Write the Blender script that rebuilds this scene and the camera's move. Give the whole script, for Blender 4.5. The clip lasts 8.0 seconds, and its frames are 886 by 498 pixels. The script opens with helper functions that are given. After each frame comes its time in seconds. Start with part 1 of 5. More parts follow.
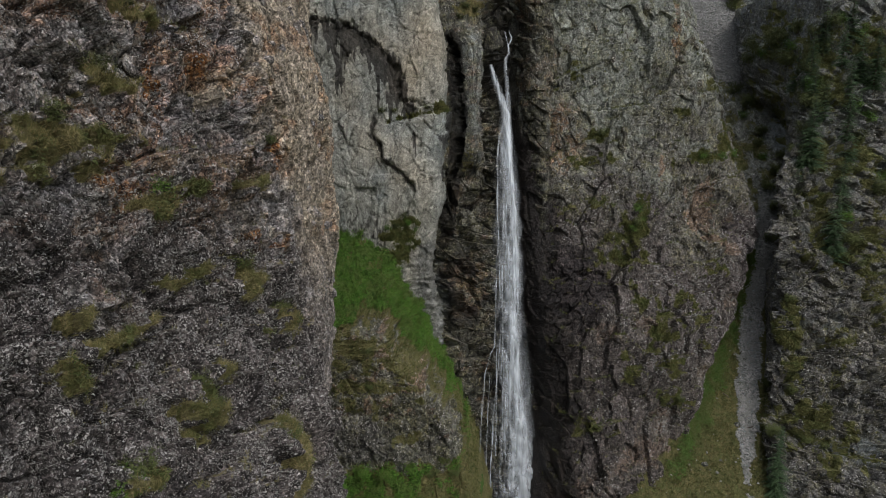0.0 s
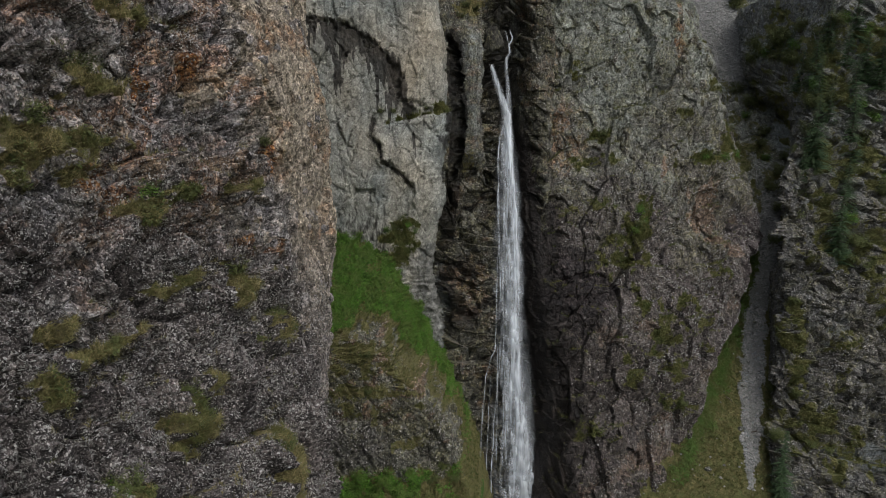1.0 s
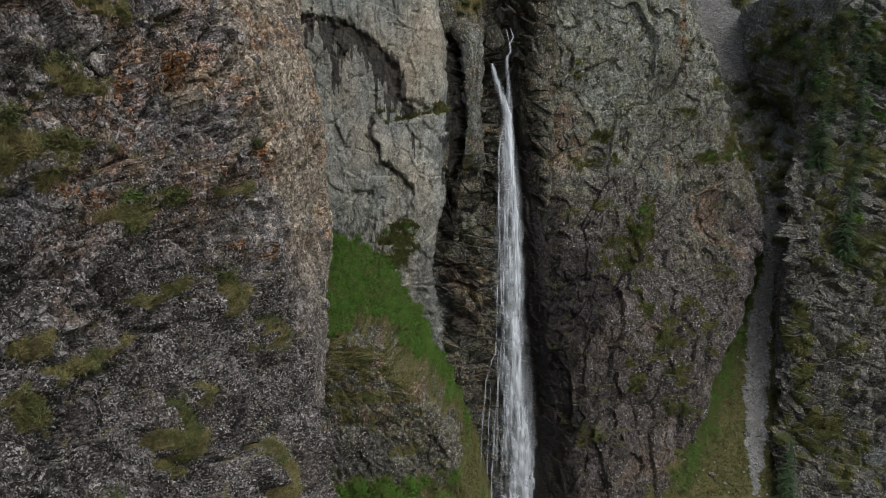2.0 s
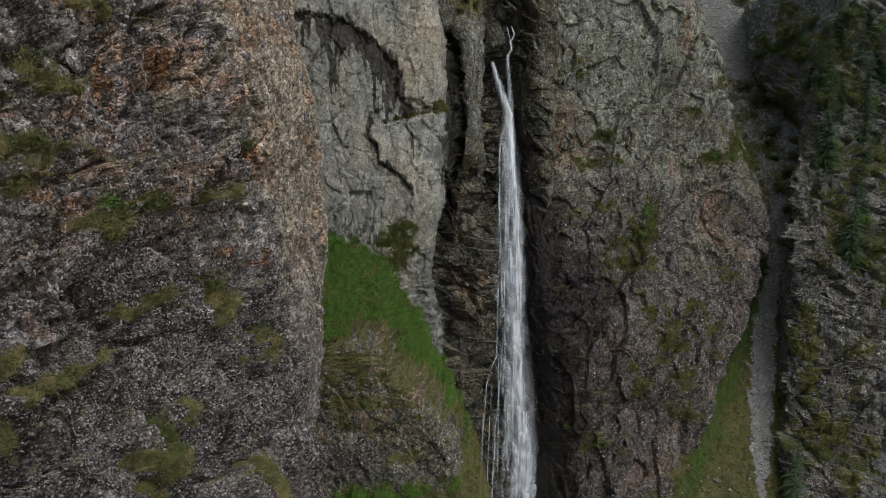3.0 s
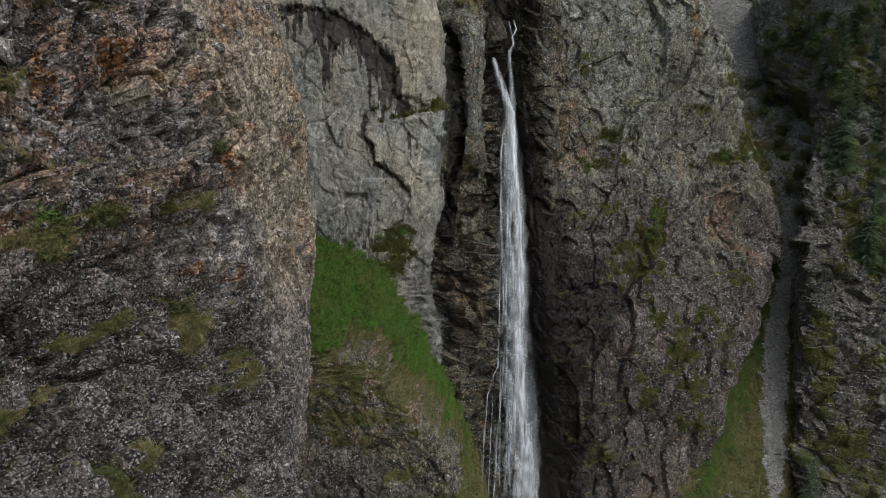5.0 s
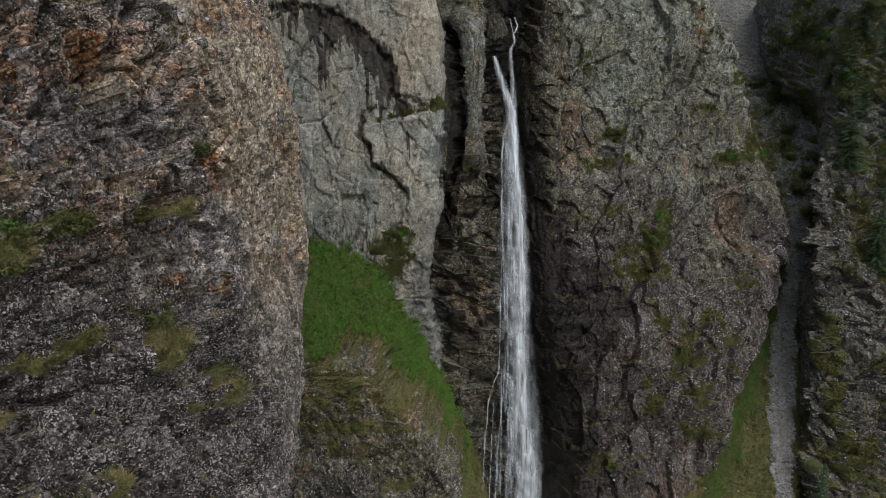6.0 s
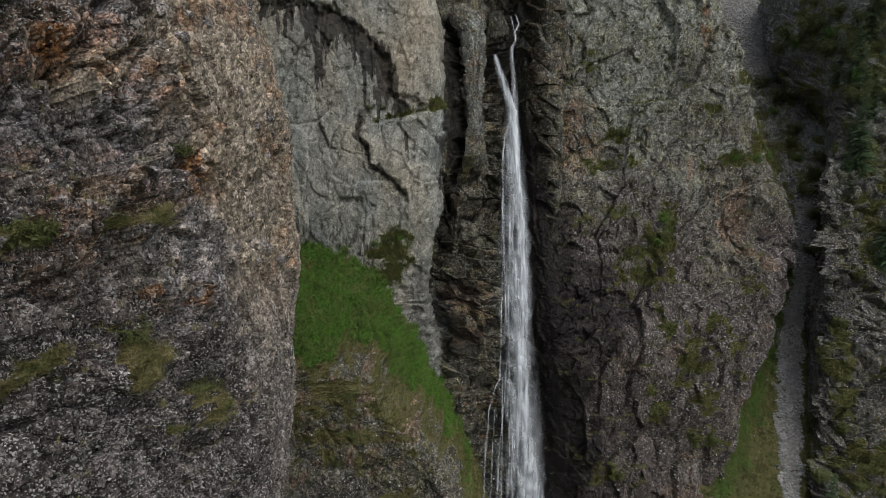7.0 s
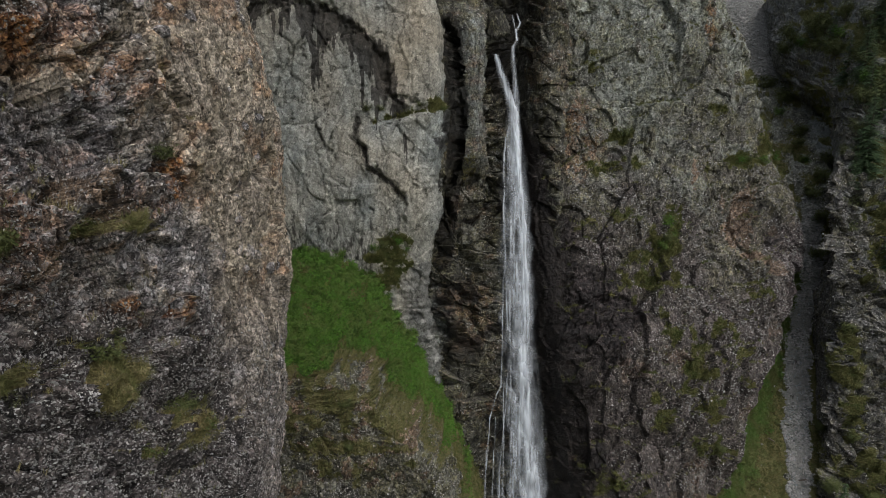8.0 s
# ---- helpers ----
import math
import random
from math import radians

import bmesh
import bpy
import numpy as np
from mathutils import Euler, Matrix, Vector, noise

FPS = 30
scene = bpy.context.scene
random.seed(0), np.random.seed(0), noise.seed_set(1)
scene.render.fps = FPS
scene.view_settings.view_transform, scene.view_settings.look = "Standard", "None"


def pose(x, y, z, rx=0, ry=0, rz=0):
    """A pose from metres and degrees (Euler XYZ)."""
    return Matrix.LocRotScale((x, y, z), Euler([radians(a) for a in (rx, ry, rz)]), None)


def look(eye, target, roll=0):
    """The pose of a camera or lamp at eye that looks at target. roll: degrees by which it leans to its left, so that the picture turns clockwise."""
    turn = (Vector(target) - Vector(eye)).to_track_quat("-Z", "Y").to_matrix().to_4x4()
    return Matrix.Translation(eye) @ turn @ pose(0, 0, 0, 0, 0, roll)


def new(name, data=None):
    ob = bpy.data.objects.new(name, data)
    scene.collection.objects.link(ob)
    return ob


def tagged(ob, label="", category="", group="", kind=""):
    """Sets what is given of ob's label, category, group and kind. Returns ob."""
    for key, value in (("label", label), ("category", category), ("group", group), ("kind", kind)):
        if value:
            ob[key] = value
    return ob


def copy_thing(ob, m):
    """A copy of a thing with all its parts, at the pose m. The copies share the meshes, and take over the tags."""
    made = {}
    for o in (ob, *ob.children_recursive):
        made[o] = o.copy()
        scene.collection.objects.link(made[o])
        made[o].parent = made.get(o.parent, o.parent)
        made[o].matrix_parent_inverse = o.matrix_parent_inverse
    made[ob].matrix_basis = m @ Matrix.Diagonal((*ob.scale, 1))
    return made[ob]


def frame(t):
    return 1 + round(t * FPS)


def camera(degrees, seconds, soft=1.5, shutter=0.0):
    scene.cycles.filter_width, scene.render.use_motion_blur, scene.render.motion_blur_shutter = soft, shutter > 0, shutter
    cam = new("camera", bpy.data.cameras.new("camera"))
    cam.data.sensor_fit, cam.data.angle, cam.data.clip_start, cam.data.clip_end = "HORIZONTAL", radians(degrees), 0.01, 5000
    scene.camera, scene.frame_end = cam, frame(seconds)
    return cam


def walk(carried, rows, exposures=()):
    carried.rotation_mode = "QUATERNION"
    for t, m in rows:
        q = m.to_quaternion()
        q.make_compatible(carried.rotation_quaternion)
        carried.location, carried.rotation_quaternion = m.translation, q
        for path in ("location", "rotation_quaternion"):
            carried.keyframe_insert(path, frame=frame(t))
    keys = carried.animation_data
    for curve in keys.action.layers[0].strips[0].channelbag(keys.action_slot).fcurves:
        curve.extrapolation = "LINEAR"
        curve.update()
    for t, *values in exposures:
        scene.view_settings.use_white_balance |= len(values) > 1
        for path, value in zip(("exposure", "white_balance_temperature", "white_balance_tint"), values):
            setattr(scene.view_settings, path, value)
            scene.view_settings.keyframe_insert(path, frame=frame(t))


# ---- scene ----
cam = camera(70.0, 8.0, soft=0.45)
# seconds, place in metres, then degrees: heading to the right of y, pitch, roll
PATH = [
    (0, -0.134, -1.919, 52.539, 4.005, -11.601, 0.493),
    (0.5, -0.047, -1.434, 52.587, 3.965, -11.597, 0.485),
    (1, 0.043, -0.860, 52.633, 3.933, -11.611, 0.476),
    (1.5, 0.134, -0.206, 52.676, 3.909, -11.638, 0.467),
    (2.25, 0.275, 0.907, 52.732, 3.884, -11.697, 0.450),
    (3, 0.420, 2.152, 52.778, 3.869, -11.768, 0.432),
    (3.5, 0.521, 3.042, 52.801, 3.862, -11.817, 0.418),
    (4, 0.623, 3.968, 52.818, 3.857, -11.864, 0.403),
    (4.5, 0.728, 4.921, 52.828, 3.851, -11.904, 0.387),
    (5.25, 0.891, 6.382, 52.830, 3.840, -11.947, 0.362),
    (6, 1.059, 7.849, 52.812, 3.821, -11.959, 0.334),
    (6.5, 1.175, 8.814, 52.789, 3.802, -11.944, 0.315),
    (7, 1.295, 9.757, 52.756, 3.777, -11.907, 0.294),
    (7.5, 1.417, 10.667, 52.713, 3.744, -11.844, 0.273),
    (8, 1.542, 11.533, 52.658, 3.702, -11.753, 0.250),
]
walk(cam, [(t, pose(x, y, z, 90 + pitch, 0, -yaw) @ pose(0, 0, 0, 0, 0, roll)) for t, x, y, z, yaw, pitch, roll in PATH])

# ---- light: an overcast sky over a gorge ----
SUN_UP, SUN_FROM = 56.0, 150.0  # degrees above the horizon; compass bearing, clockwise from y
world = bpy.data.worlds.new("overcast_sky")
scene.world = world
world.use_nodes = True
wn = world.node_tree.nodes
sky = wn.new("ShaderNodeTexSky")
sky.sky_type, sky.sun_disc = "NISHITA", False
sky.sun_elevation, sky.sun_rotation = radians(SUN_UP), radians(SUN_FROM)
sky.air_density, sky.dust_density, sky.ozone_density = 1.0, 4.0, 1.0
veil = wn.new("ShaderNodeHueSaturation")
veil.inputs["Saturation"].default_value = 0.5
world.node_tree.links.new(sky.outputs[0], veil.inputs["Color"])
world.node_tree.links.new(veil.outputs[0], wn["Background"].inputs["Color"])
wn["Background"].inputs["Strength"].default_value = 0.135
sun_data = bpy.data.lights.new("sun", "SUN")
sun_data.energy, sun_data.angle, sun_data.color = 0.5, radians(85), (1.0, 1.0, 0.98)
sun = new("sun", sun_data)
a, e = radians(SUN_FROM), radians(SUN_UP)
sun.matrix_world = look((math.sin(a) * math.cos(e) * 200, math.cos(a) * math.cos(e) * 200, math.sin(e) * 200 + 40), (0, 0, 40))
scene.view_settings.exposure = 0.49

# -- forms: numpy only --
f32 = np.float32


def hashed(ix, iy, iz, seed):
    """A repeatable number from 0 to 1 for each lattice place."""
    h = (ix.astype(np.int64) * 374761393 + iy.astype(np.int64) * 668265263 + iz.astype(np.int64) * 2147483647 + seed * 974634777) & 0xFFFFFFFF
    h = ((h ^ (h >> 13)) * 1274126177) & 0xFFFFFFFF
    h = ((h ^ (h >> 16)) * 2246822519) & 0xFFFFFFFF
    return ((h ^ (h >> 15)) & 0xFFFFFF).astype(f32) / f32(0xFFFFFF)


def value2(u, v, seed):
    iu, iv = np.floor(u), np.floor(v)
    fu, fv = (u - iu).astype(f32), (v - iv).astype(f32)
    fu, fv = fu * fu * fu * (fu * (fu * 6 - 15) + 10), fv * fv * fv * (fv * (fv * 6 - 15) + 10)
    iu, iv, k = iu.astype(np.int64), iv.astype(np.int64), np.zeros(1, np.int64)
    a, b = hashed(iu, iv, k, seed), hashed(iu + 1, iv, k, seed)
    c, d = hashed(iu, iv + 1, k, seed), hashed(iu + 1, iv + 1, k, seed)
    return (a + (b - a) * fu) * (1 - fv) + (c + (d - c) * fu) * fv


def fbm(u, v, seed, octaves=4, gain=0.5):
    """Fractal noise about -1 to 1."""
    total, amp, norm = 0, 1.0, 0.0
    for k in range(octaves):
        total = total + amp * (value2(u * 2.03 ** k + 17.3 * k, v * 2.03 ** k - 9.1 * k, seed + k) * 2 - 1)
        norm += amp
        amp *= gain
    return total / norm * 1.6


def cells(u, v, seed):
    """Blocks: nearest and second distance, the block's two chance numbers, and the way from its middle."""
    iu, iv = np.floor(u).astype(np.int64), np.floor(v).astype(np.int64)
    d1 = np.full(u.shape, 9.0, f32)
    d2 = d1.copy()
    r1, r2, r3 = (np.zeros(u.shape, f32) for _ in range(3))
    du, dv = np.zeros(u.shape, f32), np.zeros(u.shape, f32)
    k = np.zeros(1, np.int64)
    for a in (-1, 0, 1):
        for b in (-1, 0, 1):
            ca, cb = iu + a, iv + b
            h1, h2 = hashed(ca, cb, k, seed), hashed(ca, cb, k + 1, seed)
            eu, ev = (u - ca - h1).astype(f32), (v - cb - h2).astype(f32)
            d = np.sqrt(eu * eu + ev * ev)
            near = d < d1
            d2 = np.where(near, d1, np.minimum(d2, d))
            d1 = np.where(near, d, d1)
            h3 = hashed(ca, cb, k + 2, seed)
            r1, r2, r3 = np.where(near, h3, r1), np.where(near, h1, r2), np.where(near, h2, r3)
            du, dv = np.where(near, eu, du), np.where(near, ev, dv)
    return d1, d2, r1, r2, r3, du, dv


def blocks(u, v, size, tall, seed, tilt=0.5, step=0.35, crack=0.3):
    """Broken rock: tilted facets at uneven heights, parted by cracks. In metres, for blocks of that size."""
    wu, wv = fbm(u / size * 0.9, v / size * 0.9, seed + 90, 2) * 0.14, fbm(u / size * 0.9 + 40, v / size * 0.9, seed + 91, 2) * 0.14
    d1, d2, r1, r2, r3, du, dv = cells(u / size + wu, v / (size * tall) + wv, seed)
    gap = np.clip((d2 - d1) / 0.09, 0, 1)
    return size * (step * (r1 - 0.5) + tilt * 1.5 * ((r2 - 0.5) * du + (r3 - 0.35) * dv * 1.3) - crack * (1 - gap) ** 2 * (0.4 + 0.6 * r2))


def soft(x, width=1.0):
    """max(x, 0), rounded."""
    return width * np.logaddexp(0, np.asarray(x, float) / width)


def hump(x, z, cx, cz, rx, rz, sharp=1.0, lean=0.0):
    """1 at the middle of an ellipse, falling to 0 at its rim."""
    xx = x - cx - lean * (z - cz)
    d = (xx / rx) ** 2 + ((z - cz) / rz) ** 2
    return np.clip(1 - d, 0, 1) ** sharp


def groove(u, v, line, width):
    """1 along a line of (u, v) places, falling to 0 at width from it."""
    best = np.full(u.shape, 1e9)
    for (a, b), (c, d) in zip(line[:-1], line[1:]):
        ll = (c - a) ** 2 + (d - b) ** 2
        k = np.clip(((u - a) * (c - a) + (v - b) * (d - b)) / ll, 0, 1)
        best = np.minimum(best, (u - a - k * (c - a)) ** 2 + (v - b - k * (d - b)) ** 2)
    return np.clip(1 - np.sqrt(best) / width, 0, 1)


def y_back(x, z):
    edge = np.interp(z, [20, 25, 32, 38, 46, 53, 63, 68, 80], [6.0, 6.0, 4.2, 4.9, 4.9, 6.2, 5.7, 5.0, 5.0])
    return 82 + 0.13 * (z - 30) + 7 * soft(x - edge, 0.25) + 0.05 * soft(-x - 2, 2)


def y_chute(x, z):
    y = 85.2 + 0.17 * (z - 27)
    y = y - 2.6 * np.exp(-((x - 10.3) / 2.2) ** 2) * np.clip((z - 44) / 4, 0, 1) * np.clip((66 - z) / 3, 0, 1)
    y = y - 2.2 * np.exp(-((x - 7.5) / 3.5) ** 2) * np.clip((44 - z) / 6, 0, 1)
    y = y + 7.0 * np.exp(-((x - np.interp(z, [0, 20, 40, 60], [20.5, 18.6, 18.0, 16.6])) / 1.5) ** 2)
    return y + 3 * soft(x - 21.5, 0.5) + 2 * soft(1 - x, 0.5)


def right_west(z):
    return np.interp(z, [0, 8, 15, 23, 39, 53, 60, 70], [21.4, 21.0, 20.6, 20.0, 19.0, 18.2, 17.8, 17.4])


def right_east(z):
    ragged = 1.1 * fbm(np.asarray(z, float) / 3.5, np.zeros_like(z, float), 106, 4, 0.6)
    return ragged + np.interp(z, [0, 5, 7, 13, 20, 25, 29, 35, 43, 54, 66, 79], [35, 36.5, 37.8, 40.5, 44.5, 47.5, 51.5, 54, 54.5, 51, 46.4, 42])


def y_right(x, z):
    face = np.interp(z, [-5, 0, 5, 10, 22, 31, 38, 46, 65, 95], [59, 64.3, 69.3, 73.3, 77.5, 82.5, 86.5, 90.5, 95.5, 103])
    west = right_west(z)
    east = right_east(z)
    return face + 0.22 * soft(x - 31, 2) + 2.6 * soft(west - x, 0.5) + 1.7 * soft(x - east, 1.0)


def scree_mid(v):
    """The middle and the half width of the stone chute on the gully floor, by height."""
    mid = np.interp(v, [0, 5, 8, 13, 22, 28, 35, 40, 44, 48, 54, 63, 78], [44, 45.3, 46.9, 50.0, 55.2, 58.6, 60.9, 62.6, 61.8, 63.2, 66.6, 68.4, 72.0])
    return mid, np.interp(v, [0, 6.5, 8, 12, 30, 36, 54, 60, 78], [0.1, 0.15, 0.8, 1.6, 1.7, 1.4, 1.2, 3.8, 6.0])


def y_gully(x, z):
    mid, half = scree_mid(z)
    floor = np.interp(z, [-12, 13.2, 23.3, 31, 37, 43, 52, 63, 80, 110], [49, 80, 91.5, 96, 99.5, 104, 117, 132, 151, 190])
    bank = soft(x - mid - half - 0.8, 0.4)
    return floor + 2.5 * soft(27 - x, 0.6) + np.interp(z, [33, 43], [0.9, -1.3]) * np.minimum(bank, 14)


def far_skew(z):
    """How far the far slope's side leans across as it runs back along the gully."""
    return np.interp(z, [0, 29, 34, 44, 62], [0.62, 0.62, 0.85, 0.85, 0.62])


def far_front(z):
    return 69 + 0.46 * z


def far_west(z):
    return np.interp(z, [4, 9, 16, 20, 25, 31, 38, 43, 47, 52, 60, 70], [48.6, 49.6, 51.3, 52.2, 53.2, 54.6, 55.6, 56.6, 58.4, 61.5, 65, 69])


def y_far(s, z):
    """By s, the place across where the face would stand if it did not run back."""
    west = far_west(z)
    return far_front(z) + np.interp(z, [36, 45, 57, 64], [6, 6, 2.1, 1.7]) * soft(west - s, 0.3) + 5 * soft(np.interp(z, [36, 42, 46, 54, 70], [40, 53, 51.5, 51.5, 52.5]) - s, 0.4) + 0.06 * soft(s - 62, 2)


def y_mound(x, z):
    top = np.interp(x, [-20, -8, -2, 0.6, 3.8, 6.8, 9.6, 13.5], [31, 30, 28.5, 25, 21, 15, 8, 0])
    return 65 + 0.1 * (z - 18) - 0.9 * soft(13 - z, 0.8) + 2.3 * soft(z - top, 0.7) + 8 * soft(x - np.interp(z, [0, 8, 15, 21, 25, 30, 37], [9.0, 9.0, 7.9, 4.9, 2.4, 1.3, 1.5]), 0.25)


def x_left(y, z):
    yy, zz = y - 35, z - 45
    x = -7.72 + 0.188 * yy - 0.011 * yy ** 2 - 0.229 * zz + 0.0129 * yy * zz
    return x - 1.5 * soft(y - 49.5, 0.6) + 0.008 * soft(y - 40, 1) ** 2 - 0.12 * soft(36 - z, 3) * np.clip((y - 25) / 20, 0, 1.2) + np.clip((y - 32) / 14, 0, 1) * (0.8 - 0.085 * soft(43 - z, 2))


FORMS = {"back": y_back, "chute": y_chute, "right": y_right, "gully": y_gully, "mound": y_mound}
# -- end forms --

# ---- materials ----


def graph(name):
    m = bpy.data.materials.new(name)
    m.use_nodes = True
    n, l = m.node_tree.nodes, m.node_tree.links
    n.clear()
    out, shader = n.new("ShaderNodeOutputMaterial"), n.new("ShaderNodeBsdfPrincipled")
    l.new(shader.outputs[0], out.inputs[0])
    return m, n, l, shader


def feed(l, socket, value):
    if isinstance(value, bpy.types.NodeSocket):
        l.new(value, socket)
    else:
        socket.default_value = (*value, 1) if isinstance(value, tuple) and len(value) == 3 and socket.type == "RGBA" else value


def noise_of(n, l, place, scale, detail=4.0, rough=0.55, warp=0.0):
    t = n.new("ShaderNodeTexNoise")
    l.new(place, t.inputs["Vector"])
    t.inputs["Scale"].default_value, t.inputs["Detail"].default_value = scale, detail
    t.inputs["Roughness"].default_value, t.inputs["Distortion"].default_value = rough, warp
    return t.outputs["Fac"]


def cells_of(n, l, place, scale, out="Distance", chance=1.0):
    t = n.new("ShaderNodeTexVoronoi")
    l.new(place, t.inputs["Vector"])
    t.inputs["Scale"].default_value, t.inputs["Randomness"].default_value = scale, chance
    return t.outputs[out]


def span(n, l, value, lo, hi, a=0.0, b=1.0):
    """Maps lo..hi to a..b, held at the ends."""
    m = n.new("ShaderNodeMapRange")
    feed(l, m.inputs["Value"], value)
    for k, v in zip(("From Min", "From Max", "To Min", "To Max"), (lo, hi, a, b)):
        m.inputs[k].default_value = v
    return m.outputs[0]


def calc(n, l, how, a, b=0.0):
    m = n.new("ShaderNodeMath")
    m.operation = how
    feed(l, m.inputs[0], a)
    feed(l, m.inputs[1], b)
    return m.outputs[0]


def blend(n, l, k, a, b, how="MIX"):
    m = n.new("ShaderNodeMix")
    m.data_type, m.blend_type = "RGBA", how
    feed(l, m.inputs["Factor"], k)
    feed(l, m.inputs["A"], a)
    feed(l, m.inputs["B"], b)
    return m.outputs["Result"]


def mask(n, name):
    a = n.new("ShaderNodeAttribute")
    a.attribute_name = name
    return a.outputs["Fac"]


def stretched(n, l, place, scale):
    m = n.new("ShaderNodeMapping")
    l.new(place, m.inputs["Vector"])
    m.inputs["Scale"].default_value = scale
    return m.outputs[0]


def red(n, l, colour):
    m = n.new("ShaderNodeSeparateColor")
    l.new(colour, m.inputs[0])
    return m.outputs[0]


def seams(n, l, place, scale, wide):
    """1 on the joints between broken pieces of stone."""
    t = n.new("ShaderNodeTexVoronoi")
    t.feature = "DISTANCE_TO_EDGE"
    l.new(place, t.inputs["Vector"])
    t.inputs["Scale"].default_value = scale
    return span(n, l, t.outputs["Distance"], 0.0, wide, 1.0, 0.0)


def specks(n, l, place, scale, thick, lo=0.10, hi=0.42):
    """Crusts of lichen: one to a cell, of uneven size, in as many cells as thick says. Their mask and a chance number for each."""
    t = n.new("ShaderNodeTexVoronoi")
    l.new(place, t.inputs["Vector"])
    t.inputs["Scale"].default_value = scale
    c = n.new("ShaderNodeSeparateColor")
    l.new(t.outputs["Color"], c.inputs[0])
    size = span(n, l, c.outputs[0], 0.0, 1.0, lo, hi)
    inside = span(n, l, calc(n, l, "SUBTRACT", size, t.outputs["Distance"]), 0.0, 0.07)
    there = span(n, l, calc(n, l, "SUBTRACT", thick, c.outputs[1]), 0.0, 0.04)
    return calc(n, l, "MULTIPLY", inside, there), c.outputs[2]


def rock(name, dark, mid, light, pale, speck=0.5, grain=1.0, streak=0.3, contrast=1.0, moss=0.0, black=(0.052, 0.050, 0.052), joints=0.6, grassy=((0.080, 0.086, 0.026), (0.165, 0.135, 0.062))):
    """Weathered rock: broken pieces in uneven tones, joints darkened like shaded cracks, lichen crusts, rust, run-off
    streaks, turf and wet stone by the masks of the mesh.
    """
    m, n, l, s = graph(name)
    dark, mid, light, pale = (tuple(c * k for c, k in zip(col, (0.912, 1.0, 1.09))) for col in (dark, mid, light, pale))
    place = n.new("ShaderNodeNewGeometry").outputs["Position"]
    sway = n.new("ShaderNodeTexNoise")
    l.new(place, sway.inputs["Vector"])
    sway.inputs["Scale"].default_value, sway.inputs["Detail"].default_value, sway.inputs["Roughness"].default_value = 2.6 * grain, 4.0, 0.7
    shift = n.new("ShaderNodeVectorMath")
    shift.operation = "MULTIPLY_ADD"
    l.new(sway.outputs["Color"], shift.inputs[0])
    shift.inputs[1].default_value = (0.42 / grain,) * 3
    l.new(place, shift.inputs[2])
    bent = shift.outputs[0]
    broad = noise_of(n, l, place, 0.16, 5, 0.6, 0.4)
    middle = noise_of(n, l, place, 1.5 * grain, 6, 0.7)
    fine = noise_of(n, l, place, 6.5 * grain, 6, 0.8)
    slabs = red(n, l, cells_of(n, l, stretched(n, l, bent, (1, 1, 0.6)), 1.1 * grain, "Color"))
    chips = red(n, l, cells_of(n, l, stretched(n, l, bent, (1, 1, 0.7)), 3.4 * grain, "Color"))
    grit = red(n, l, cells_of(n, l, bent, 9.0 * grain, "Color"))
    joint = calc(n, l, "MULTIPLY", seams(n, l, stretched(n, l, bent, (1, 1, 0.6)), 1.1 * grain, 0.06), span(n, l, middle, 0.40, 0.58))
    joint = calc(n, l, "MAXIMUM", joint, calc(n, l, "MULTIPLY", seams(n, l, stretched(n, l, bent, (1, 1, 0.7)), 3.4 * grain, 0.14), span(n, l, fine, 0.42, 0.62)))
    col = blend(n, l, span(n, l, broad, 0.35, 0.65), dark, mid)
    col = blend(n, l, span(n, l, middle, 0.42, 0.72), col, light)
    col = blend(n, l, mask(n, "pale"), col, blend(n, l, span(n, l, middle, 0.35, 0.65), pale, tuple(c * 0.72 for c in pale)))
    run = noise_of(n, l, stretched(n, l, place, (1.0, 0.3, 0.07)), 1.1, 5, 0.65)
    col = blend(n, l, calc(n, l, "MULTIPLY", span(n, l, run, 0.52, 0.66), streak), col, tuple(c * 0.35 for c in dark))
    rust = calc(n, l, "MULTIPLY", mask(n, "rust"), span(n, l, noise_of(n, l, place, 0.9, 6, 0.75, 0.5), 0.42, 0.54))
    col = blend(n, l, rust, col, blend(n, l, grit, (0.17, 0.055, 0.022), (0.29, 0.15, 0.060)))
    film = calc(n, l, "MULTIPLY", span(n, l, noise_of(n, l, place, 0.6, 8, 0.8), 0.47, 0.57), moss)
    col = blend(n, l, film, col, blend(n, l, grit, (0.072, 0.076, 0.026), (0.150, 0.135, 0.060)))
    soil = span(n, l, calc(n, l, "ADD", mask(n, "earth"), span(n, l, noise_of(n, l, place, 1.3, 6, 0.7), 0.3, 0.7, -0.35, 0.35)), 0.42, 0.6)
    col = blend(n, l, soil, col, blend(n, l, broad, (0.078, 0.056, 0.046), (0.190, 0.138, 0.090)))
    tone = calc(n, l, "MULTIPLY", span(n, l, slabs, 0.0, 1.0, 0.75, 1.3), span(n, l, chips, 0.0, 1.0, 0.55, 1.5))
    tone = calc(n, l, "MULTIPLY", tone, span(n, l, grit, 0.0, 1.0, 0.5, 1.55))
    tone = calc(n, l, "MULTIPLY", tone, span(n, l, fine, 0.34, 0.66, 0.45, 1.6))
    # the shade inside cracks is put into the colour along the joints
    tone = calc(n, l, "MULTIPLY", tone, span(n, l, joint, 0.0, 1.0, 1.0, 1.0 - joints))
    tone = calc(n, l, "POWER", tone, calc(n, l, "MULTIPLY", span(n, l, mask(n, "pale"), 0.0, 1.0, 1.0, 0.75), contrast))
    col = blend(n, l, 1.0, col, tone, "MULTIPLY")
